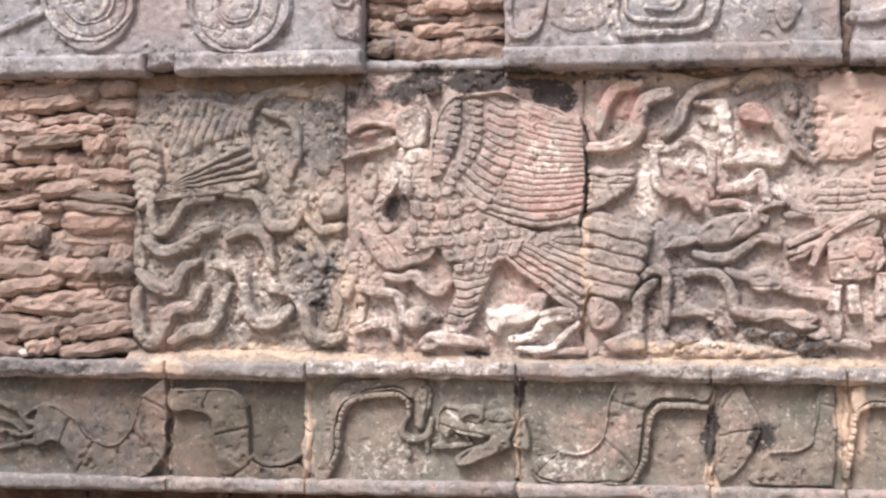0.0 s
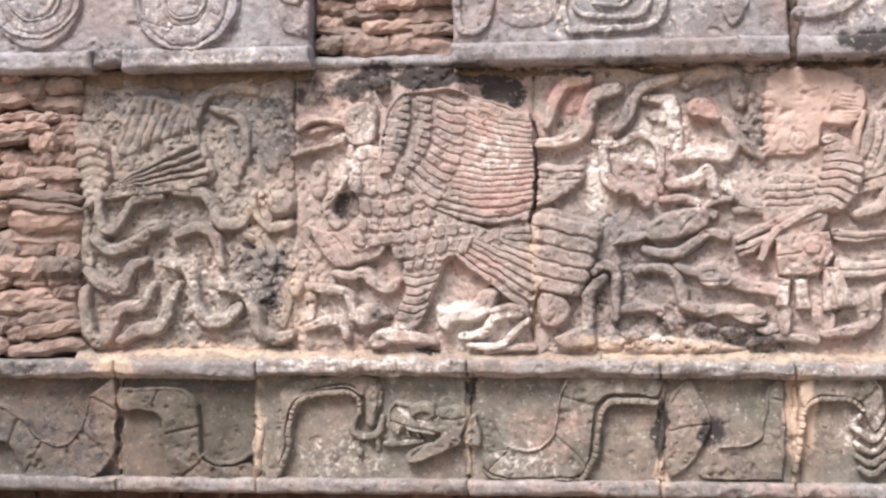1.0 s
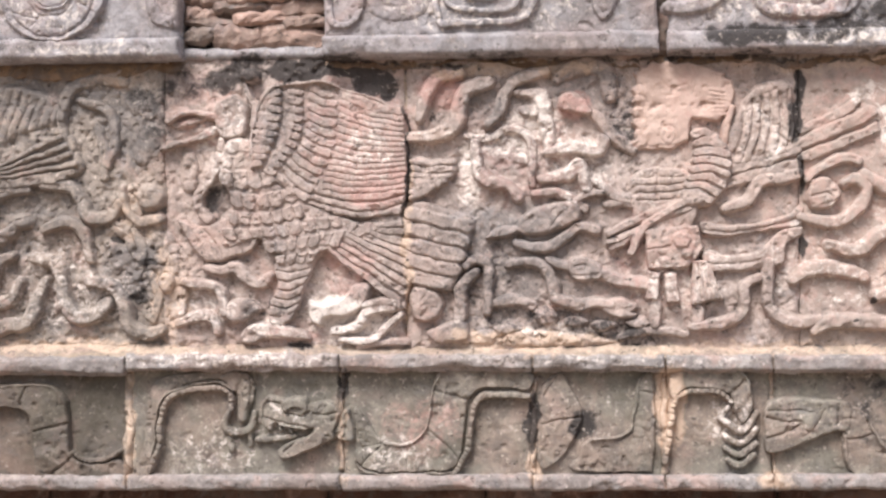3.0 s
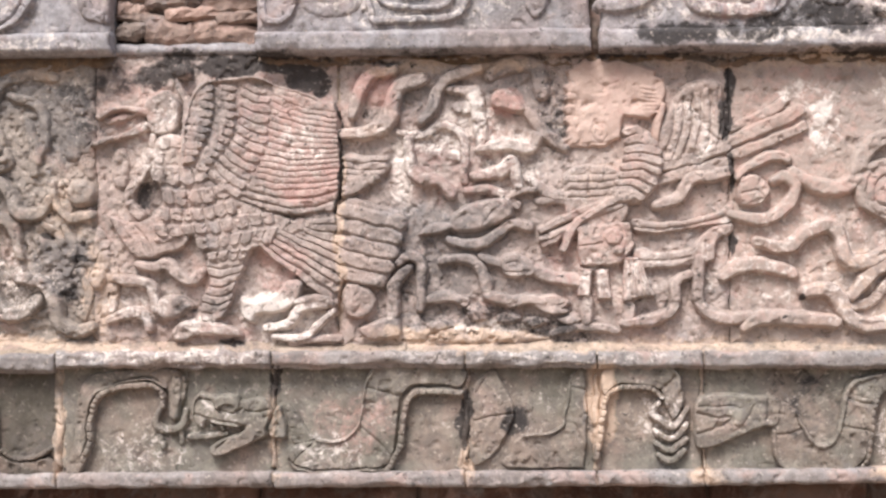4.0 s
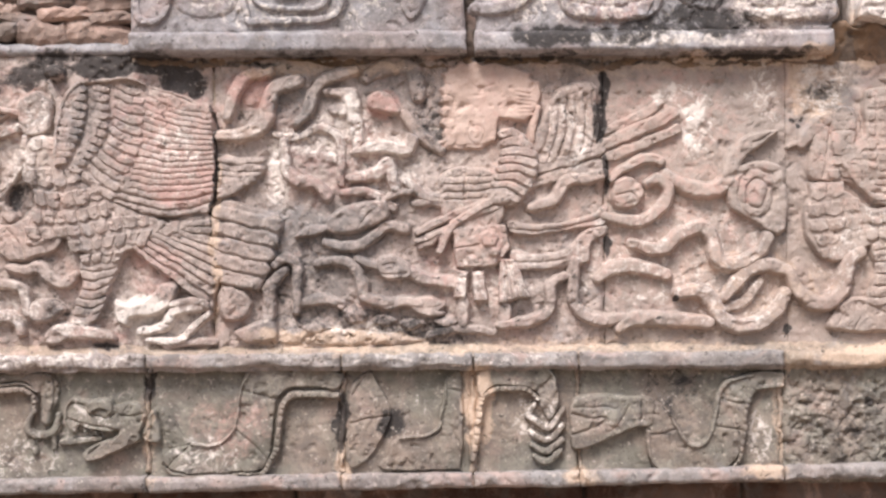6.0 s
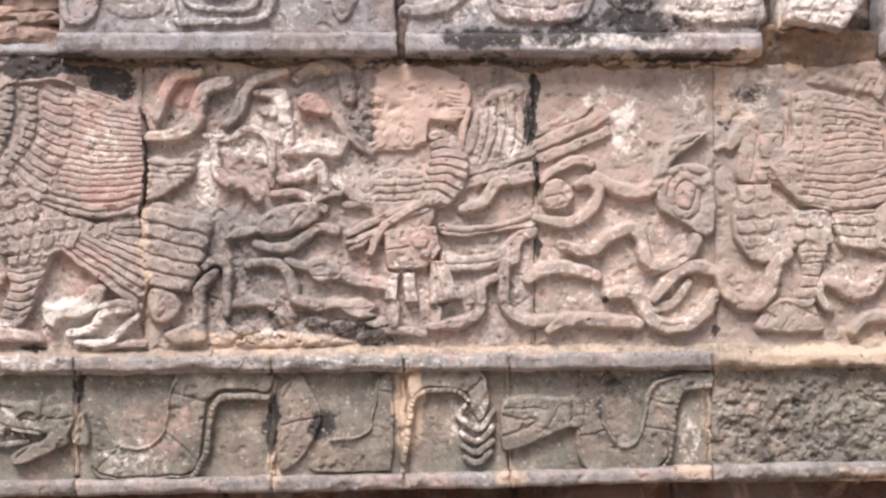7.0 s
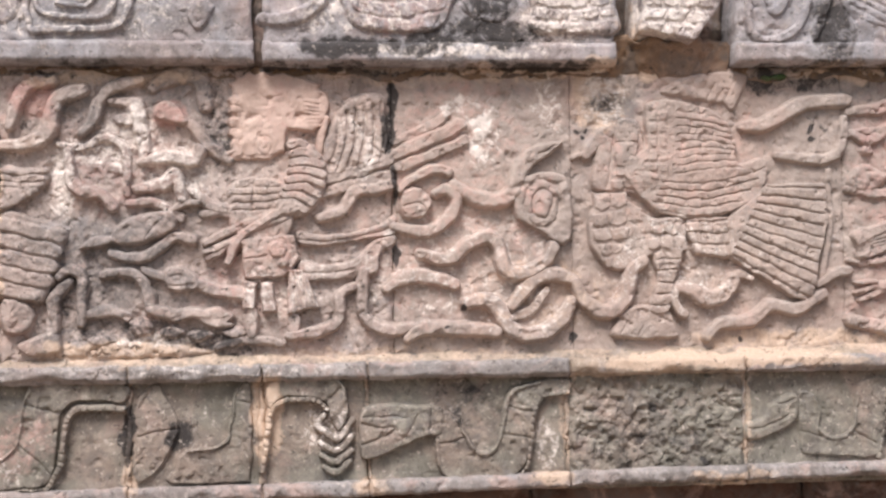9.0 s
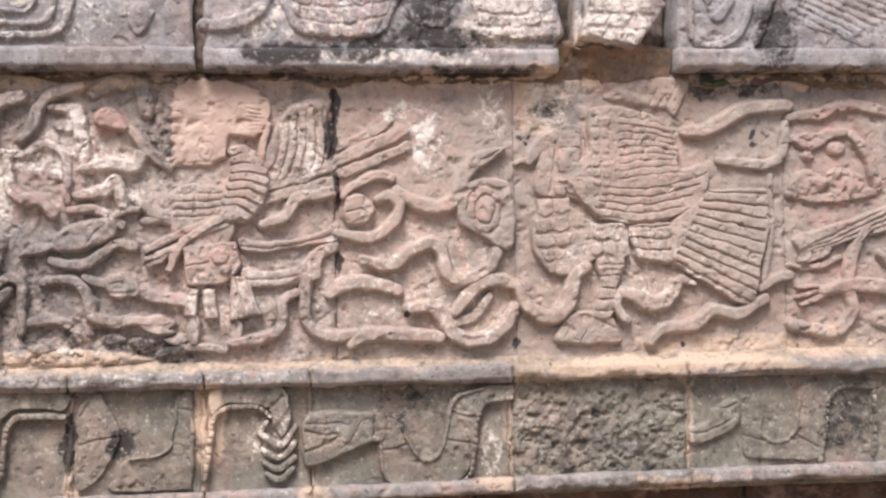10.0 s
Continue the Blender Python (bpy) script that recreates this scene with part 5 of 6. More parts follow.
serp(F, w=0.0435, pts=[(2.743, 1.928), (2.792, 1.865), (2.823, 1.771)], h=0.016)
relief(F, "feathered_dart", [po([(2.547, 1.610), (2.580, 1.630), (2.685, 1.657), (2.850, 1.711), (2.908, 1.682), (2.888, 1.637), (2.705, 1.598), (2.650, 1.550), (2.574, 1.530), (2.557, 1.568)], 0.018, 0.009, [fan(4, (2.546, 1.565), (2.560, 1.548), (2.835, 1.697), (2.889, 1.662), 0.005, 0.008)])], None)
serp(F, w=0.0468, pts=[(2.783, 1.645), (2.733, 1.566), (2.720, 1.476), (2.732, 1.385), (2.669, 1.324), (2.537, 1.351)], h=0.018)
relief(F, "clawed_hand", [st(w=0.0184, pts=[(2.554, 1.465), (2.640, 1.463)], h=0.016), st(w=0.0184, pts=[(2.553, 1.434), (2.640, 1.449)], h=0.016), st(w=0.0184, pts=[(2.567, 1.409), (2.647, 1.435)], h=0.016), st(w=0.0502, pts=[(2.640, 1.449), (2.738, 1.469), (2.901, 1.445)], h=0.021)], None)
serp(F, w=0.0234, pts=[(2.538, 1.531), (2.613, 1.523), (2.697, 1.549)], h=0.013)
relief(F, "worn_knob", [ov((2.829, 1.359), rx=0.0435, rz=0.0334, h=0.016)], None)
serp(F, w=0.0401, pts=[(2.824, 1.561), (2.885, 1.526), (2.978, 1.559)], h=0.016)

# ---- lower band: blocks with two mouldings and a carved serpent ----
def sag(x):
    """How far the lower moulding, which is not level, lies above its usual height."""
    return np.interp(x, (-1.7, 0.3, 1.0, 1.9, 3.0), (-0.018, 0.0, 0.006, 0.024, 0.030))


def band_block(x0, x1, label, worn=1.0, material=BAND):
    thing = joined_thing("band_block", label, "carved block", "blocks of the lower band")
    x0, x1 = x0 + 0.003, x1 - 0.003
    foot, head = (1.184, 1.242) if x0 < -0.9 else (1.197, 1.249)
    sheet("recessed_field", x0, x1, 0.862, 1.222, face(0.004 if worn < 3 else 0.022, 0.55 * min(worn, 3.0), 0.0 if worn < 3 else 1.3), material, thing)

    def moulding(X, Z, lo, hi, level):
        u = np.clip((Z - lo) / (hi - lo), 0, 1) * 2 - 1
        chip = 0.16 * np.clip(fbm(X, Z * 0.4, 7, 57) - 0.07, 0, 1) * np.clip(-u - 0.1, 0, 1) + 0.05 * np.clip(fbm(X, Z, 16, 58) - 0.12, 0, 1)
        return level - chip - 0.014 * np.abs(u) ** 6 + 0.007 * fbm(X, Z, 6, 51) + 0.008 * fbm(X, Z, 30, 52)

    sheet("top_moulding", x0, x1, foot, head, lambda X, Z: moulding(X, Z, foot - 0.004 + 0.02 * value_noise(X, Z * 0, 7, 6), head + 0.004, 0.062), RAIL if worn < 3 else MORTAR, thing, wobble=0.007, dip=0.008)
    low = sheet("bottom_moulding", x0, x1, 0.852, 0.897, lambda X, Z: moulding(X, Z, 0.846, 0.901, 0.050), RAIL, thing, wobble=0.006, dip=0.008)
    co = np.empty(len(low.data.vertices) * 3, np.float32)
    low.data.vertices.foreach_get("co", co)
    co[2::3] += sag(co[0::3])
    low.data.vertices.foreach_set("co", co)
    return thing


SEAMS = [-2.25, -1.288, -0.842, -0.193, 0.376, 0.759, 1.068, 1.664, 2.200, 3.25]
BAND_LABELS = ["grey-brown band block carved with a serpent's curling body", "grey-brown band block with an angular serpent coil", "grey band block with a carved serpent head", "reddish-grey band block with a beaded serpent coil", "dark-spotted band block with a worn serpent bend", "band block with chevron rattle and ochre-stained joint", "grey band block with serpent head and deep coil", "heavily pitted band block with eroded surface", "smooth grey band block with a thin beaded arch"]
BANDS = [band_block(a, b, s, 4.0 if n == 7 else 1.0, BAND_DARK if n < 2 else BAND) for n, (a, b, s) in enumerate(zip(SEAMS[:-1], SEAMS[1:], BAND_LABELS))]


def seam_fill(x, half, z0, z1, level, label, material=MORTAR):
    ob = sheet("joint_mortar", x - half, x + half, z0, z1, face(level, 1.6), material, back=0.05, wobble=0.012)
    return tagged(ob, label, "mortar", "mortar joints")


for x, half in zip(SEAMS[1:-1], (0.010, 0.016, 0.009, 0.010, 0.010, 0.005, 0.007, 0.009)):
    seam_fill(x, half, 0.90, 1.20, 0.012, "crumbly ochre mortar in a joint of the band")
    seam_fill(x, 0.005, 0.86 + float(sag(x)), 0.89 + float(sag(x)), 0.040, "crumbly mortar in a moulding joint")
    seam_fill(x, 0.005, 1.21, 1.245, 0.050, "crumbly mortar in a moulding joint")
seam_fill(0.757, 0.020, 2.124, 2.55, 0.020, "dark earthy fill in a gap between slabs", BEDDING)
seam_fill(-0.001, 0.004, 1.27, 2.08, 0.000, "thin dark ochre mortar between carved panels")


def bead(n, w, pts, h=0.026):
    form = st(w, pts, h, (0.9, 0.9))
    line = form["line"]
    for k in range(2, len(line) - 2, 2):
        d = line[k + 1] - line[k - 1]
        d = np.array([-d[1], d[0]]) / (np.hypot(*d) + 1e-9) * w * 0.6
        form["grooves"].append((np.array([line[k] - d, line[k] + d]), 0.003, 0.005))
    return relief(BANDS[n], "beaded_edge", [form], BAND_DARK if n < 2 else BAND, 0.004, rough=0.5)


relief(BANDS[0], "serpent_body", [po([(-1.714, 1.100), (-1.638, 1.088), (-1.590, 1.053), (-1.542, 0.996), (-1.495, 0.978), (-1.448, 0.984), (-1.408, 1.022), (-1.384, 1.087), (-1.372, 1.131), (-1.330, 1.167), (-1.289, 1.182), (-1.286, 0.958), (-1.308, 0.919), (-1.350, 0.887), (-1.409, 0.876), (-1.568, 0.872), (-1.597, 0.906), (-1.632, 0.967), (-1.664, 0.984), (-1.731, 0.969)], 0.024, 0.009, [gl(0.005, [(-1.611, 1.053), (-1.640, 0.974)]), gl(0.005, [(-1.530, 0.979), (-1.589, 0.880)]), gl(0.004, [(-1.444, 0.981), (-1.441, 0.881)], 0.004), gl(0.005, [(-1.402, 1.022), (-1.314, 0.940)]), gl(0.005, [(-1.372, 1.130), (-1.294, 1.084)], 0.009)]), st(0.0100, [(-1.676, 1.098), (-1.592, 1.055), (-1.542, 0.996), (-1.493, 0.978), (-1.446, 0.984), (-1.406, 1.022), (-1.383, 1.087), (-1.370, 1.133)], 0.029), st(0.0134, [(-1.387, 0.877), (-1.336, 0.901), (-1.299, 0.951)], 0.027)], BAND_DARK, 0.004, rough=0.4)
relief(BANDS[0], "feather_curl", [st(0.0201, [(-1.863, 1.105), (-1.794, 1.081), (-1.755, 1.043), (-1.701, 1.040), (-1.668, 1.066)], 0.015), st(0.0184, [(-1.862, 1.012), (-1.769, 1.000), (-1.720, 1.022), (-1.663, 1.016)], 0.014), st(0.0201, [(-1.861, 0.958), (-1.769, 0.971), (-1.686, 0.995)], 0.013), st(0.0151, [(-1.759, 1.064), (-1.721, 1.086), (-1.672, 1.076)], 0.014), st(0.0168, [(-1.862, 1.051), (-1.808, 1.038), (-1.762, 1.011)], 0.012)], BAND_DARK, 0.004)
relief(BANDS[1], "serpent_body", [po([(-1.276, 1.151), (-1.159, 1.158), (-1.091, 1.157), (-1.046, 1.137), (-1.023, 1.086), (-1.017, 0.982), (-0.998, 0.939), (-0.935, 0.918), (-0.862, 0.934), (-0.861, 0.865), (-1.106, 0.858), (-1.130, 0.918), (-1.139, 1.005), (-1.150, 1.057), (-1.182, 1.082), (-1.275, 1.084)], 0.024, 0.008, [gl(0.005, [(-1.151, 1.153), (-1.176, 1.090)]), gl(0.005, [(-1.128, 1.017), (-1.023, 1.041)], 0.009), gl(0.005, [(-1.100, 0.865), (-1.011, 0.941)], 0.009)]), st(0.0100, [(-1.276, 1.147), (-1.159, 1.153), (-1.093, 1.152), (-1.053, 1.134), (-1.031, 1.085)], 0.027)], BAND_DARK, 0.004, rough=0.4)
bead(1, w=0.0168, pts=[(-1.007, 0.954), (-0.978, 0.934), (-0.939, 0.927), (-0.899, 0.936), (-0.862, 0.958)])
relief(BANDS[2], "serpent_body", [po([(-0.816, 0.882), (-0.791, 1.004), (-0.779, 1.120), (-0.739, 1.179), (-0.607, 1.197), (-0.469, 1.189), (-0.464, 1.088), (-0.505, 1.064), (-0.517, 1.138), (-0.572, 1.170), (-0.669, 1.151), (-0.734, 1.113), (-0.748, 1.005), (-0.767, 0.889)], 0.013, 0.006, [gl(0.004, [(-0.541, 1.195), (-0.579, 1.165)], 0.006), gl(0.004, [(-0.784, 1.047), (-0.746, 1.047)], 0.005), gl(0.004, [(-0.516, 1.125), (-0.464, 1.125)], 0.005)]), st(0.0084, [(-0.781, 0.903), (-0.760, 0.987), (-0.751, 1.064), (-0.735, 1.117), (-0.676, 1.146), (-0.572, 1.163), (-0.514, 1.141)], 0.021)], BAND, 0.004, rough=0.4)

bead(2, w=0.0218, pts=[(-0.774, 0.899), (-0.746, 0.971), (-0.735, 1.056), (-0.718, 1.113), (-0.662, 1.137), (-0.572, 1.146), (-0.534, 1.131), (-0.524, 1.084)])

relief(BANDS[2], "serpent_tongue", [st(w=0.0401, pts=[(-0.485, 1.182), (-0.485, 1.114), (-0.491, 1.059)], h=0.02, flat=0.3), st(w=0.0268, pts=[(-0.530, 1.075), (-0.547, 1.037), (-0.519, 1.014), (-0.467, 1.029), (-0.453, 1.072)], h=0.02), st(w=0.0268, pts=[(-0.540, 1.010), (-0.522, 0.966)], h=0.014), st(w=0.0234, pts=[(-0.470, 1.020), (-0.470, 0.978)], h=0.014)], BAND, 0.004)
head_open = relief(BANDS[2], "serpent_head", [po([(-0.432, 1.072), (-0.429, 1.111), (-0.409, 1.129), (-0.374, 1.119), (-0.309, 1.122), (-0.284, 1.105), (-0.243, 1.113), (-0.209, 1.102), (-0.195, 1.072), (-0.209, 1.026), (-0.215, 0.997), (-0.273, 0.972), (-0.328, 0.944), (-0.368, 0.935), (-0.383, 0.960), (-0.356, 0.981), (-0.316, 1.002), (-0.277, 1.023), (-0.317, 1.024), (-0.368, 1.034), (-0.391, 1.044), (-0.403, 1.020), (-0.418, 1.027), (-0.432, 1.050)], 0.028, 0.008, [gl(0.005, [(-0.422, 1.067), (-0.373, 1.048), (-0.317, 1.036), (-0.270, 1.026)], 0.008), gl(0.005, [(-0.274, 1.020), (-0.325, 0.988), (-0.356, 0.960)], 0.008), gl(0.005, [(-0.412, 1.108), (-0.374, 1.099), (-0.346, 1.072), (-0.308, 1.064), (-0.284, 1.080)], 0.008), gl(0.005, [(-0.281, 1.097), (-0.274, 1.074), (-0.240, 1.068), (-0.202, 1.078)], 0.006)]), po([(-0.192, 1.075), (-0.165, 1.083), (-0.159, 0.989), (-0.212, 1.008)], 0.018, 0.010, [gl(0.004, [(-0.178, 1.072), (-0.185, 1.001)])]), st(w=0.0234, pts=[(-0.449, 0.992), (-0.401, 0.996), (-0.335, 1.005)], h=0.016)], BAND, 0.004, label="carved open-jawed serpent head", rough=0.5, step=0.0023)
relief(BANDS[3], "serpent_body", [po([(0.124, 1.205), (0.360, 1.199), (0.363, 1.146), (0.265, 1.151), (0.195, 1.130), (0.175, 1.062), (0.168, 0.971), (0.136, 0.911), (0.006, 0.898), (-0.104, 0.900), (-0.146, 0.928), (-0.146, 0.960), (-0.070, 0.984), (-0.008, 0.978), (0.045, 1.008), (0.068, 1.061), (0.077, 1.138), (0.090, 1.181)], 0.017, 0.006, [gl(0.004, [(0.084, 1.145), (0.184, 1.114)], 0.006), gl(0.004, [(0.060, 1.028), (0.106, 0.992), (0.156, 0.938)], 0.007), gl(0.004, [(0.006, 0.978), (0.006, 0.901)], 0.005), gl(0.004, [(-0.066, 0.984), (-0.139, 0.916)], 0.007), gl(0.004, [(0.267, 1.202), (0.273, 1.149)], 0.005)]), st(0.0100, [(0.111, 1.195), (0.080, 1.145), (0.070, 1.061), (0.045, 1.010), (-0.008, 0.979), (-0.068, 0.985)], 0.023), st(0.0100, [(0.143, 0.903), (0.006, 0.891), (-0.105, 0.895), (-0.149, 0.924), (-0.151, 0.958)], 0.018)], BAND, 0.004, rough=0.4)
bead(3, w=0.0218, pts=[(0.363, 1.128), (0.273, 1.131), (0.217, 1.119), (0.195, 1.076), (0.186, 0.979), (0.166, 0.936), (0.143, 0.899)])
relief(BANDS[3], "neck_frill", [po([(-0.155, 1.090), (-0.118, 1.060), (-0.092, 1.013), (-0.068, 0.987), (-0.120, 0.966), (-0.149, 0.993)], 0.010, 0.008)], BAND, 0.004)
relief(BANDS[4], "serpent_coil", [po([(0.402, 1.146), (0.455, 1.196), (0.481, 1.160), (0.514, 1.107), (0.522, 1.058), (0.497, 1.007), (0.454, 0.941), (0.395, 0.912), (0.398, 1.031)], 0.013, 0.006, [gl(0.004, [(0.398, 1.044), (0.517, 1.066)], 0.007), gl(0.004, [(0.409, 1.127), (0.455, 1.193)], 0.006)])], BAND, 0.004, rough=0.5)
relief(BANDS[4], "serpent_body", [po([(0.723, 1.204), (0.680, 1.167), (0.672, 1.066), (0.654, 1.016), (0.601, 1.003), (0.536, 0.999), (0.506, 0.953), (0.490, 0.907), (0.698, 0.906), (0.726, 0.935), (0.731, 1.148)], 0.015, 0.006, [gl(0.004, [(0.674, 1.141), (0.730, 1.135)], 0.006), gl(0.004, [(0.693, 1.036), (0.725, 0.958)], 0.006)]), st(0.0100, [(0.716, 1.202), (0.679, 1.154), (0.668, 1.059), (0.644, 1.015), (0.543, 0.999)], 0.021)], BAND, 0.004, rough=0.5)

relief(BANDS[5], "serpent_body", [po([(0.775, 1.191), (0.873, 1.212), (0.955, 1.213), (0.996, 1.186), (1.009, 1.136), (1.008, 1.081), (0.979, 1.049), (0.954, 1.094), (0.941, 1.134), (0.873, 1.149), (0.811, 1.147), (0.781, 1.112)], 0.025, 0.007, [gl(0.005, [(0.948, 1.134), (0.998, 1.189)])]), st(w=0.0134, pts=[(0.873, 1.205), (0.959, 1.206), (0.993, 1.179), (1.002, 1.133), (1.000, 1.086)], h=0.029)], BAND, 0.004, rough=0.4)
bead(5, w=0.0217, pts=[(0.756, 0.939), (0.771, 1.022), (0.779, 1.093), (0.797, 1.130), (0.840, 1.143), (0.913, 1.141), (0.949, 1.111)])
relief(BANDS[5], "chevron_rattle", [st(w=0.0270, pts=[(0.937, 1.091), (0.921, 1.066), (0.950, 1.042), (0.976, 1.028), (1.006, 1.057), (1.023, 1.079)], h=0.022), st(w=0.0245, pts=[(0.926, 1.013), (0.975, 0.990), (1.019, 1.033)], h=0.021), st(w=0.0232, pts=[(0.931, 0.977), (0.975, 0.957), (1.016, 0.995)], h=0.021), st(w=0.0232, pts=[(0.935, 0.944), (0.976, 0.928), (1.013, 0.959)], h=0.021)], BAND, 0.004)
relief(BANDS[6], "serpent_head", [po([(1.043, 1.085), (1.063, 1.121), (1.136, 1.127), (1.194, 1.121), (1.269, 1.119), (1.292, 1.102), (1.284, 1.032), (1.244, 1.027), (1.209, 1.015), (1.150, 0.990), (1.084, 0.967), (1.047, 0.968), (1.040, 1.023)], 0.025, 0.008, [gl(0.006, [(1.052, 1.069), (1.105, 1.057), (1.145, 1.053), (1.111, 1.027), (1.051, 1.009)], 0.009), gl(0.004, [(1.056, 1.088), (1.119, 1.090), (1.177, 1.082)], 0.006), gl(0.005, [(1.259, 1.113), (1.252, 1.033)], 0.007), gl(0.004, [(1.218, 1.092), (1.188, 1.038), (1.151, 1.010)], 0.005)])], BAND, 0.004, rough=0.6)
relief(BANDS[6], "serpent_body", [po([(1.292, 1.102), (1.322, 1.088), (1.344, 1.031), (1.367, 0.998), (1.394, 0.984), (1.428, 0.985), (1.448, 1.011), (1.460, 1.077), (1.471, 1.127), (1.502, 1.170), (1.573, 1.188), (1.662, 1.189), (1.663, 1.149), (1.596, 1.146), (1.572, 1.118), (1.559, 1.066), (1.549, 0.991), (1.525, 0.929), (1.484, 0.900), (1.416, 0.895), (1.302, 0.902), (1.273, 0.940), (1.264, 1.008), (1.278, 1.066)], 0.022, 0.007, [gl(0.005, [(1.464, 1.114), (1.545, 1.095)]), gl(0.005, [(1.449, 1.034), (1.546, 1.015)]), gl(0.005, [(1.270, 1.003), (1.354, 1.020)]), gl(0.004, [(1.468, 0.994), (1.457, 0.944)], 0.005)]), st(w=0.0151, pts=[(1.332, 1.074), (1.348, 1.030), (1.371, 0.993), (1.397, 0.977), (1.431, 0.980), (1.455, 1.011), (1.466, 1.077), (1.477, 1.124), (1.508, 1.163), (1.573, 1.181)], h=0.028), st(w=0.0134, pts=[(1.272, 1.016), (1.279, 0.943), (1.306, 0.910), (1.416, 0.902)], h=0.026)], BAND, 0.004, rough=0.5)
bead(6, w=0.0184, pts=[(1.500, 0.898), (1.533, 0.925), (1.549, 0.991), (1.556, 1.071), (1.569, 1.121), (1.596, 1.146), (1.661, 1.151)])
for lump in (po([(1.72, 1.06), (1.79, 1.13), (1.87, 1.10), (1.84, 1.04)], 0.016, 0.02), po([(1.99, 1.06), (2.08, 1.12), (2.15, 1.08), (2.07, 1.02)], 0.016, 0.02)):
    relief(BANDS[7], "worn_lump", [lump], BAND, 0.004, rough=4.0)
relief(BANDS[8], "serpent_head", [po([(2.202, 0.999), (2.206, 1.047), (2.253, 1.059), (2.282, 1.103), (2.325, 1.129), (2.364, 1.131), (2.373, 1.087), (2.351, 1.043), (2.283, 1.004), (2.237, 0.991)], 0.014, 0.012, [gl(0.005, [(2.213, 1.030), (2.262, 1.032), (2.334, 1.067)], 0.007), gl(0.004, [(2.285, 1.103), (2.324, 1.105), (2.353, 1.118)], 0.006)])], BAND, 0.004)
relief(BANDS[8], "serpent_body", [po([(2.367, 1.135), (2.415, 1.127), (2.437, 1.076), (2.434, 1.027), (2.467, 1.004), (2.514, 1.008), (2.536, 1.048), (2.542, 1.125), (2.577, 1.174), (2.658, 1.183), (2.794, 1.176), (2.802, 1.148), (2.693, 1.153), (2.653, 1.131), (2.641, 1.062), (2.631, 0.977), (2.612, 0.934), (2.526, 0.935), (2.419, 0.942), (2.374, 0.960), (2.365, 1.053)], 0.010, 0.009, [gl(0.005, [(2.535, 1.017), (2.610, 0.977)]), gl(0.004, [(2.392, 1.117), (2.383, 1.061)], 0.005), gl(0.004, [(2.372, 1.018), (2.439, 0.999)], 0.005)]), st(w=0.0134, pts=[(2.411, 1.122), (2.430, 1.075), (2.430, 1.024), (2.467, 0.997), (2.517, 1.001), (2.543, 1.048), (2.549, 1.123)], h=0.014)], BAND, 0.004, rough=0.4)
bead(8, h=0.018, w=0.0167, pts=[(2.617, 0.932), (2.634, 1.008), (2.641, 1.090), (2.657, 1.133), (2.701, 1.156), (2.766, 1.154), (2.792, 1.133), (2.793, 1.024), (2.787, 0.948)])

relief(head_open, "eye", [po([(-0.369, 1.104), (-0.350, 1.121), (-0.305, 1.122), (-0.288, 1.105), (-0.289, 1.082), (-0.310, 1.069), (-0.313, 1.085), (-0.329, 1.089), (-0.344, 1.084), (-0.351, 1.074), (-0.367, 1.085)], 0.036, 0.007)], BAND, 0.004, rough=0.3)
relief(head_open, "fang", [st(w=0.0084, pts=[(-0.380, 1.034), (-0.372, 1.022)], h=0.026), st(w=0.0084, pts=[(-0.349, 1.030), (-0.341, 1.018)], h=0.026)], BAND, 0.004, rough=0.3)
relief(head_open, "snout_tip", [st(w=0.0151, pts=[(-0.425, 1.067), (-0.426, 1.101), (-0.412, 1.118)], h=0.031)], BAND, 0.004, rough=0.3)

# ---- upper course of projecting slabs ----
def upper_slab(x0, x1, z0, label, notch=()):
    thing = joined_thing("projecting_slab", label, "carved slab", "slabs of the upper course")
    sheet("carved_face", x0, x1, z0 + 0.055, 2.56, lambda X, Z: 0.066 + face_noise(X, Z), SLAB, thing)

    def lip(X, Z):
        u = np.clip((Z - z0) / 0.07, 0, 1) * 2 - 1
        chip = 0.10 * np.clip(fbm(X, Z * 0.4, 6, 67) - 0.10, 0, 1) * np.clip(-u - 0.1, 0, 1) + 0.04 * np.clip(fbm(X, Z, 16, 68) - 0.14, 0, 1)
        return 0.084 - chip - 0.016 * np.abs(u) ** 5 + 0.005 * fbm(X, Z, 6, 61) + 0.006 * fbm(X, Z, 34, 62)

    ends = [x0 - 0.003, *notch, x1 + 0.003]
    for a, b in zip(ends[::2], ends[1::2]):
        sheet("bottom_lip", a, b, z0, z0 + 0.068, lip, SLAB, thing, wobble=0.005, dip=0.009)
    for a, b in zip(notch[::2], notch[1::2]):
        sheet("chipped_lip", a, b, z0 + 0.024, z0 + 0.068, face(0.072), SLAB, thing, wobble=0.012)
    return thing


U1 = upper_slab(-2.25, -0.672, 2.128, "grey limestone slab carved with round shields", (-1.358, -1.262))
U2 = upper_slab(-0.234, 0.742, 2.122, "grey limestone slab carved with angular scrolls")
U3 = upper_slab(0.772, 1.812, 2.118, "black-stained pinkish slab with worn scaly carving")
U4 = upper_slab(2.184, 3.25, 2.122, "grey limestone slab with slanting carved lines")


def up(owner, name, forms, rough=0.8):
    forms = [{**f, "h": 0.78 * f["h"]} for f in forms]
    return relief(owner, name, forms, SLAB, 0.066, rough=rough)


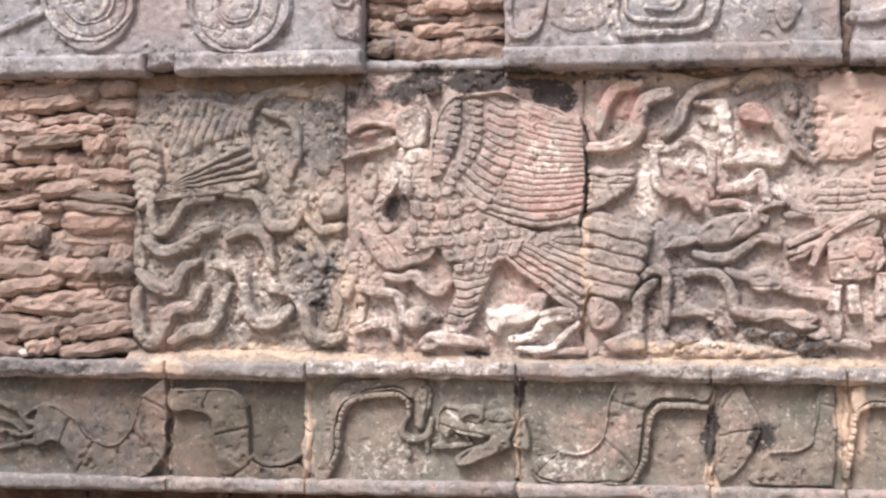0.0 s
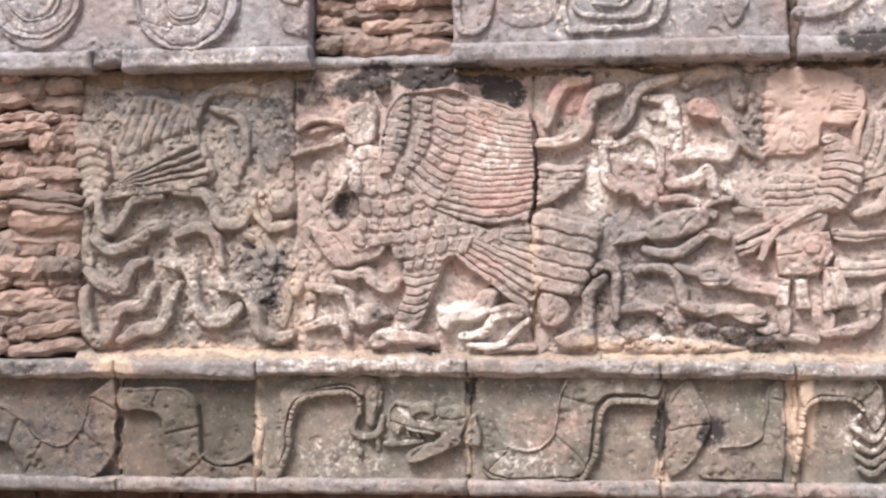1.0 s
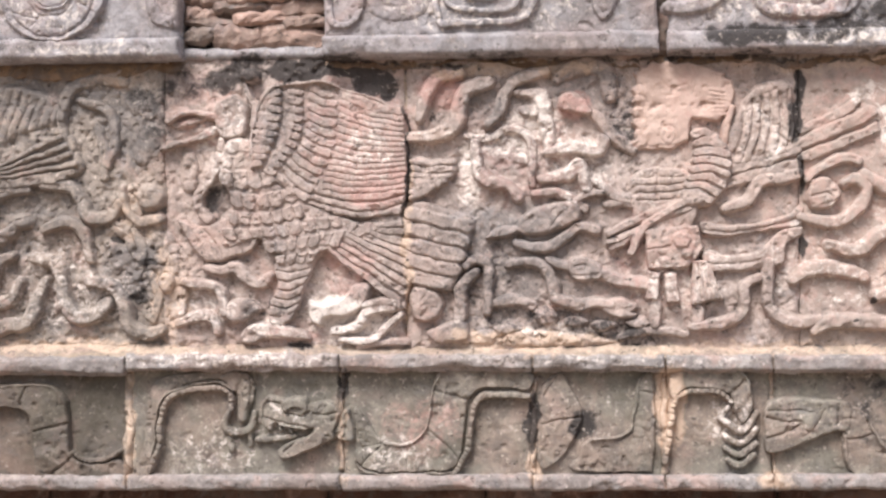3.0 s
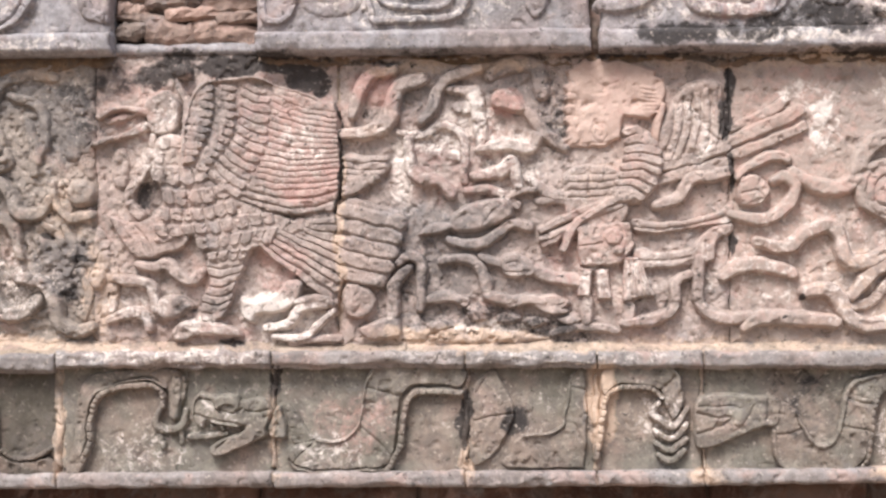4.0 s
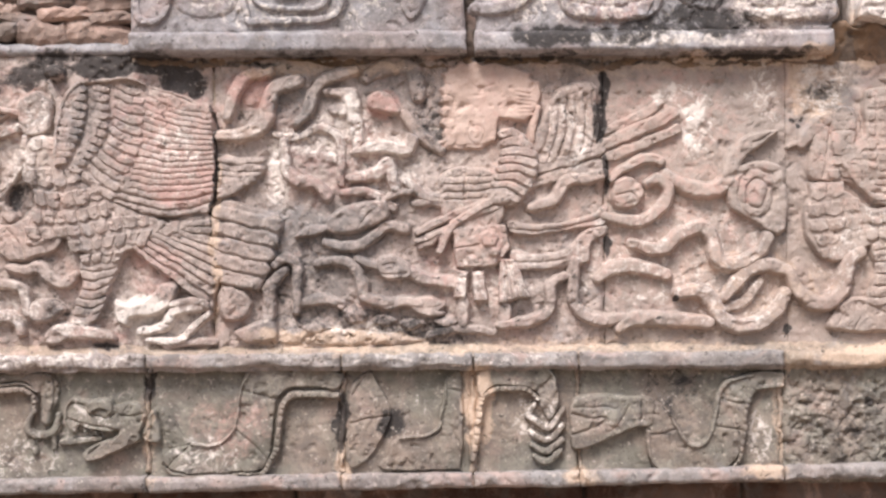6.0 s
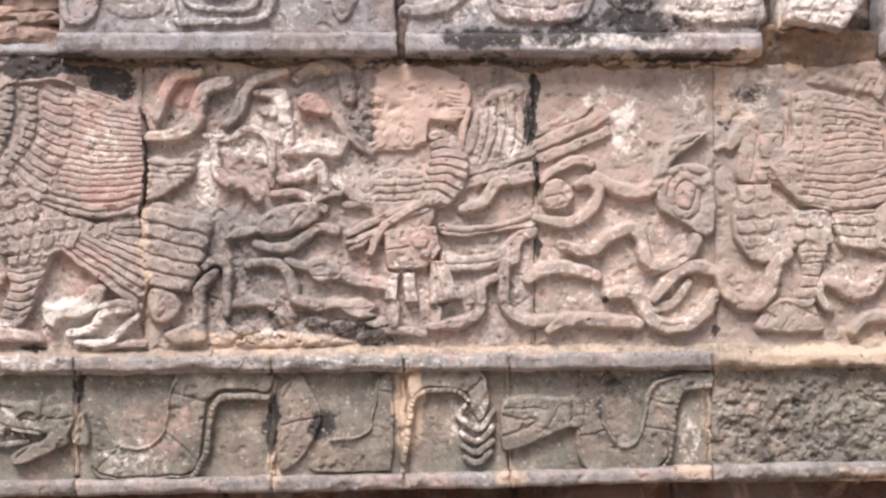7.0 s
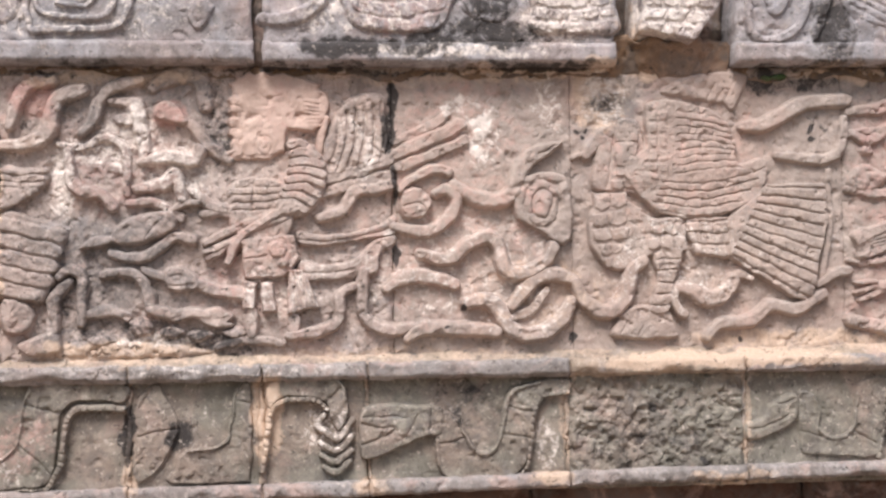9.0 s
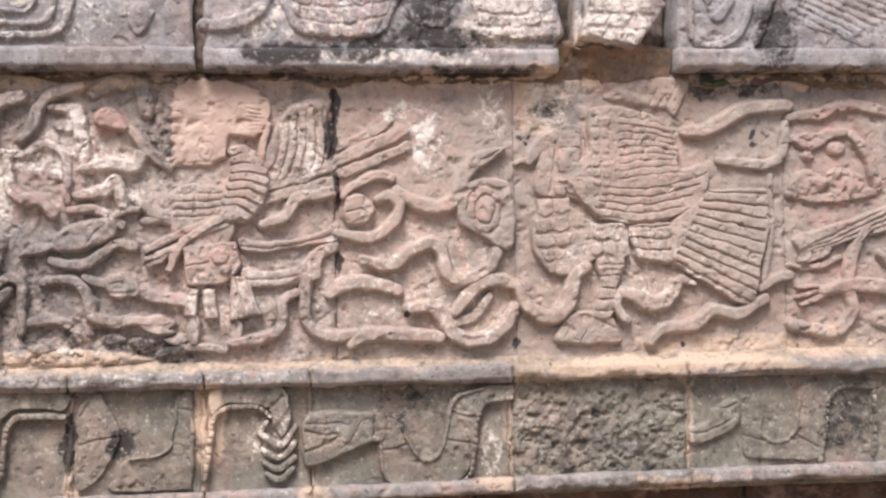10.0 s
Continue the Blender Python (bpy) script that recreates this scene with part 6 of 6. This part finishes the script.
shield_one = up(U1, "round_shield", [ov((-1.057, 2.344), rx=0.1739, rz=0.1639, h=0.016, e=0.008, gr=[ring((-1.060, 2.337), 0.138, 0.006, 0.010), ring((-1.060, 2.337), 0.055, 0.006, 0.010), ring((-1.060, 2.337), 0.078, 0.004, 0.006), gl(0.003, [(-1.220, 2.285), (-1.101, 2.256)]), gl(0.003, [(-1.146, 2.214), (-1.092, 2.265)]), gl(0.003, [(-1.038, 2.263), (-1.019, 2.193)]), gl(0.003, [(-0.966, 2.296), (-0.912, 2.260)])])])
shield_two = up(U1, "round_shield", [ov((-1.539, 2.379), rx=0.1538, rz=0.1806, h=0.016, e=0.008, gr=[ring((-1.554, 2.379), 0.085, 0.006, 0.010), ring((-1.539, 2.379), 0.130, 0.005, 0.008), gl(0.003, [(-1.674, 2.262), (-1.609, 2.295)]), gl(0.003, [(-1.496, 2.257), (-1.476, 2.195)])])])
up(U1, "scroll", [st(w=0.0334, pts=[(-1.874, 2.266), (-1.779, 2.300), (-1.704, 2.334), (-1.705, 2.405)], h=0.016)])
SHIELD_CENTRES = [(shield_one, (-1.057, 2.344), 0.163, 0.055), (shield_two, (-1.544, 2.379), 0.150, 0.080)]
for shield, middle, outer, inner in SHIELD_CENTRES:
    for part_name, radius, thick, high in (("rim", outer, 0.013, 0.022), ("inner_ring", inner + 0.012, 0.012, 0.022)):
        circle = [(middle[0] + radius * math.cos(a), middle[1] + 0.95 * radius * math.sin(a)) for a in np.linspace(0.2, 6.4, 15)]
        up(shield, part_name, [st(thick, circle, high, (1.0, 1.0), 0.3)], 0.5)
up(U1, "worn_lump", [st(w=0.0401, pts=[(-0.757, 2.308), (-0.735, 2.256), (-0.703, 2.238)], h=0.014), st(w=0.0334, pts=[(-0.754, 2.342), (-0.709, 2.332)], h=0.012)])
up(U2, "scroll", [st(w=0.0217, pts=[(-0.218, 2.378), (-0.214, 2.243), (-0.173, 2.215), (-0.133, 2.244), (-0.113, 2.307), (-0.110, 2.374)], h=0.016)])
up(U2, "angular_scroll", [st(w=0.0251, pts=[(0.100, 2.368), (0.107, 2.228), (0.166, 2.217), (0.338, 2.225), (0.380, 2.261), (0.403, 2.359)], h=0.018), st(w=0.0201, pts=[(0.129, 2.350), (0.146, 2.267), (0.287, 2.253), (0.338, 2.278), (0.354, 2.360)], h=0.016), st(w=0.0167, pts=[(0.182, 2.296), (0.264, 2.290), (0.296, 2.329)], h=0.014)])
up(U2, "worn_field", [po([(-0.092, 2.357), (0.066, 2.352), (0.067, 2.244), (-0.083, 2.239)], 0.008, 0.02)])
up(U2, "hanging_bud", [ov((0.593, 2.279), rx=0.0368, rz=0.0435, h=0.018), st(w=0.0201, pts=[(0.554, 2.305), (0.585, 2.226), (0.625, 2.287)], h=0.014)])
up(U3, "scroll", [st(w=0.0468, pts=[(0.771, 2.248), (0.855, 2.255), (0.920, 2.285), (0.960, 2.338)], h=0.018)])
up(U3, "scaly_boss", [po([(1.008, 2.401), (1.014, 2.264), (1.067, 2.217), (1.167, 2.211), (1.270, 2.218), (1.322, 2.269), (1.336, 2.404)], 0.016, 0.012), *scale_row(5, [(1.023, 2.371), (1.169, 2.352), (1.323, 2.370)], [(1.025, 2.318), (1.168, 2.302), (1.319, 2.323)], 0.022), *scale_row(6, [(1.025, 2.314), (1.168, 2.298), (1.316, 2.319)], [(1.034, 2.274), (1.167, 2.255), (1.308, 2.279)], 0.022), *scale_row(4, [(1.051, 2.268), (1.167, 2.251), (1.295, 2.272)], [(1.075, 2.224), (1.167, 2.214), (1.267, 2.225)], 0.021)])
up(U3, "cracked_boss", [po([(1.565, 2.213), (1.559, 2.287), (1.578, 2.406), (1.833, 2.408), (1.814, 2.323), (1.822, 2.217), (1.691, 2.210)], 0.016, 0.010), *scale_row(4, [(1.578, 2.386), (1.677, 2.376), (1.824, 2.391)], [(1.577, 2.342), (1.685, 2.332), (1.807, 2.343)], 0.022), *scale_row(3, [(1.574, 2.338), (1.685, 2.329), (1.804, 2.340)], [(1.573, 2.294), (1.675, 2.281), (1.807, 2.299)], 0.023), *scale_row(5, [(1.569, 2.291), (1.675, 2.278), (1.810, 2.295)], [(1.569, 2.253), (1.683, 2.247), (1.816, 2.261)], 0.022), *scale_row(3, [(1.569, 2.246), (1.683, 2.242), (1.820, 2.254)], [(1.571, 2.216), (1.683, 2.211), (1.819, 2.219)], 0.022)])
up(U3, "worn_lump", [st(w=0.0669, pts=[(1.380, 2.291), (1.464, 2.275)], h=0.010)])
up(U4, "scroll", [st(w=0.0268, pts=[(2.221, 2.364), (2.225, 2.228), (2.283, 2.194), (2.372, 2.229), (2.409, 2.314)], h=0.016), st(w=0.0334, pts=[(2.269, 2.348), (2.303, 2.279), (2.350, 2.331)], h=0.014), st(w=0.0368, pts=[(2.406, 2.186), (2.446, 2.263), (2.480, 2.349)], h=0.016)])
up(U4, "slanting_plume", [po([(2.517, 2.384), (2.893, 2.387), (2.887, 2.170), (2.655, 2.230), (2.525, 2.281)], 0.007, 0.014, [fan(9, (2.523, 2.289), (2.677, 2.394), (2.655, 2.213), (2.963, 2.301), 0.006, 0.005)])])

# tilted broken block between two slabs
broken = joined_thing("broken_block", "pinkish broken carved block tilted between slabs", "stone block")
relief(broken, "scaly_face", [po([(1.881, 2.210), (1.899, 2.392), (2.077, 2.404), (2.142, 2.311), (2.091, 2.235), (2.044, 2.180), (1.961, 2.207)], 0.056, 0.006, (), False), *scale_row(3, [(1.902, 2.382), (2.073, 2.386)], [(1.901, 2.337), (2.093, 2.335)], 0.061), *scale_row(4, [(1.897, 2.330), (2.096, 2.328)], [(1.895, 2.289), (2.109, 2.283)], 0.062), *scale_row(3, [(1.893, 2.282), (2.109, 2.276)], [(1.892, 2.248), (2.077, 2.235)], 0.061), *scale_row(3, [(1.892, 2.241), (2.077, 2.228)], [(1.892, 2.217), (2.041, 2.190)], 0.061)], SLAB, 0.03)
broken_core = sheet("broken_core", 1.874, 2.080, 2.20, 2.52, face(0.04), SLAB, broken)
# dark material here paints the shadow around the broken block
tagged(sheet("packing_mortar", 1.803, 2.177, 2.20, 2.54, face(-0.055, 2.0), BEDDING, step=0.006), "recessed packing behind a broken block, dark to paint the shadow there", "mortar")
tagged(sheet("smeared_mortar", 1.800, 2.180, 2.085, 2.205, lambda X, Z: 0.004 + 0.045 * np.clip((Z - 2.10) / 0.09, 0, 1) * (1 - 0.7 * np.clip((X - 1.98) / 0.2, 0, 1)) + 1.6 * face_noise(X, Z), EARTH, step=0.005, wobble=0.02), "brown crumbly mortar smeared below a broken block", "mortar")

# ---- mortar bedding under the slabs and on the ledge ----
def bedding(name, x0, x1, z0, z1, low, high, label, seed, material=MORTAR):
    """A crumbling strip of mortar, low metres out at its foot and high at its top."""
    nx, nz = int((x1 - x0) / 0.006), 20
    X, V = np.meshgrid(np.linspace(x0, x1, nx), np.linspace(0, 1, nz))
    Z = z0 + (z1 - z0) * V + (0.07 * fbm(X, X * 0, 9, seed) * (1 - V) if name == "bed_joint" else 0.03 * fbm(X, X * 0, 11, seed) * V)
    H = low + (high - low) * V + 0.012 * fbm(X, Z, 24, seed + 1) + 0.008 * fbm(X, Z, 70, seed + 2)
    ob = new(name, grid_mesh(name, X, -H, Z, np.ones((nz - 1, nx - 1), bool), material, 0.03))
    return tagged(ob, label, "mortar", "mortar bedding")


bedding("ledge_mortar", -1.42, 0.2, 1.238, 1.276, 0.044, -0.004, "pale ochre dirt and mortar on the ledge", 71)
bedding("ledge_mortar", 0.2, 1.69, 1.238, 1.272, 0.044, -0.004, "ochre dirt fillet along the ledge", 72)
bedding("ledge_mortar", 1.69, 3.28, 1.238, 1.276, 0.044, -0.004, "sandy dirt fillet along the ledge", 73)
# the bed joints' dark colour carries part of the slabs' shade
bedding("bed_joint", -2.2, -0.68, 2.085, 2.140, 0.006, -0.012, "brown mortar under a projecting slab, shade painted into its colour", 74, EARTH)
bedding("bed_joint", -0.24, 1.83, 2.098, 2.132, 0.004, -0.014, "brown mortar under projecting slabs, shade painted into its colour", 75, EARTH)
bedding("bed_joint", 2.18, 3.25, 2.088, 2.132, 0.004, -0.014, "brown mortar under a projecting slab, shade painted into its colour", 76, EARTH)
tagged(sheet("capping_strip", -0.679, -0.238, 2.132, 2.168, face(0.012), SLAB, step=0.005), "worn flat strip of grey stone", "stone strip")

# a tuft of moss in the bed joint
moss_mesh = relief(None, "moss_tuft", [ov((2.326, 2.093), rx=0.0251, rz=0.0100, h=0.016, e=0.006), ov((2.291, 2.086), rx=0.0151, rz=0.0100, h=0.014, e=0.006)], MOSS, 0.0, rough=4.0)
tagged(moss_mesh, "small green moss tuft under the slab", "moss")

# a pale pebble left on the ledge
pebble_bm = bmesh.new()
bmesh.ops.create_icosphere(pebble_bm, subdivisions=3, radius=0.018)
for v in pebble_bm.verts:
    v.co *= 1 + 0.25 * noise.noise(v.co * 60)
    v.co.z *= 0.7
pebble_mesh = bpy.data.meshes.new("pebble")
pebble_bm.to_mesh(pebble_mesh)
pebble_mesh.materials.append(SLAB)
pebble_x = -1.761
pebble = new("pebble", pebble_mesh)
pebble.location = (pebble_x, -0.036, 1.2595)
tagged(pebble, "small pale pebble on the stone ledge", "pebble")

# ---- thin-stone masonry ----
def thin_stone(seed, material):
    """An irregular flat stone a unit wide, high and deep, with a broken front."""
    r = random.Random(seed)
    nx, nz, verts, faces = 9, 4, [], []
    ends = [r.uniform(0.3, 1.0), r.uniform(0.3, 1.0)]
    thin = [1 - (1 - ends[i > nx / 2]) * abs(2 * i / nx - 1) ** r.uniform(3.0, 6.0) for i in range(nx + 1)]
    top = [(0.5 + r.uniform(-0.16, 0.05)) * k for k in thin]
    low = [(-0.5 + r.uniform(-0.05, 0.15)) * k for k in thin]
    lean, slope = r.uniform(-0.10, 0.10), r.uniform(-0.16, 0.16)
    for layer in range(nz + 3):
        v = min(max(layer - 1, 0), nz) / nz
        for i in range(nx + 1):
            u = i / nx - 0.5
            x = u + lean * (v - 0.5) * (abs(u) > 0.3) + r.uniform(-0.02, 0.02)
            z = low[i] + (top[i] - low[i]) * v
            y = -0.44 - r.uniform(0.0, 0.09) + 0.16 * abs(2 * v - 1) ** 6 + 0.2 * abs(2 * u) ** 10 + slope * u
            verts.append((x, 0.5 if layer in (0, nz + 2) else y, z))
    for layer in range(nz + 2):
        for i in range(nx):
            a = layer * (nx + 1) + i
            faces.append((a, a + 1, a + nx + 2, a + nx + 1))
    rows = [k * (nx + 1) for k in range(nz + 3)]
    faces += [tuple(rows), tuple(k + nx for k in reversed(rows))]
    mesh = bpy.data.meshes.new("stone")
    mesh.from_pydata(verts, [], faces)
    mesh.materials.append(material)
    return mesh


STONES = [thin_stone(s, RUBBLE) for s in range(24)]
GREY_STONES = [thin_stone(s + 50, RUBBLE_GREY) for s in range(10)]


def masonry(name, x0, x1, z0, z1, label, seed, course, level, dark):
    r = random.Random(seed)
    wall = sheet(name, x0, x1, z0, z1, face(-0.03), BEDDING, step=0.02)
    tagged(wall, label, "masonry wall", kind="structure")
    z = z0 + 0.005
    while z < z1 - 0.012:
        tall = min(course * r.uniform(0.65, 1.35), z1 - z)
        x = x0 - r.uniform(0.0, 0.06)
        while x < x1 - 0.02:
            wide = min(r.uniform(0.06, 0.23), x1 - x)
            if x1 - x - wide < 0.07:
                wide = x1 - x
            if x + wide < x0 + 0.02:
                x += wide
                continue
            left = max(x, x0)
            grey = r.random() < (dark if z > 1.72 else dark + 0.5)
            ob = new("stone", r.choice(GREY_STONES if grey else STONES))
            ob.parent = wall
            size = tall * r.uniform(1.05, 1.6)
            ob.matrix_basis = pose((left + x + wide) / 2, 0.02 - level - r.uniform(-0.022, 0.020), z + tall / 2 + r.uniform(-0.010, 0.010) + 0.03 * (float(value_noise(x, z * 0.4, 5, 41)) - 0.5), r.uniform(-10, 10), r.uniform(-9, 9), r.uniform(-6, 6)) @ Matrix.Diagonal(((x + wide - left) * 1.14, 0.10, size, 1))
            x += wide
        z += tall * 0.97
    return wall


masonry("rubble_wall", -2.2, -1.42, 1.25, 2.13, "reddish-brown wall of thin stacked rubble stones", 5, 0.043, 0.0, 0.10)
masonry("rubble_infill", -0.668, -0.238, 2.168, 2.55, "dark infill of thin stacked rubble stones", 6, 0.044, -0.01, 0.5)
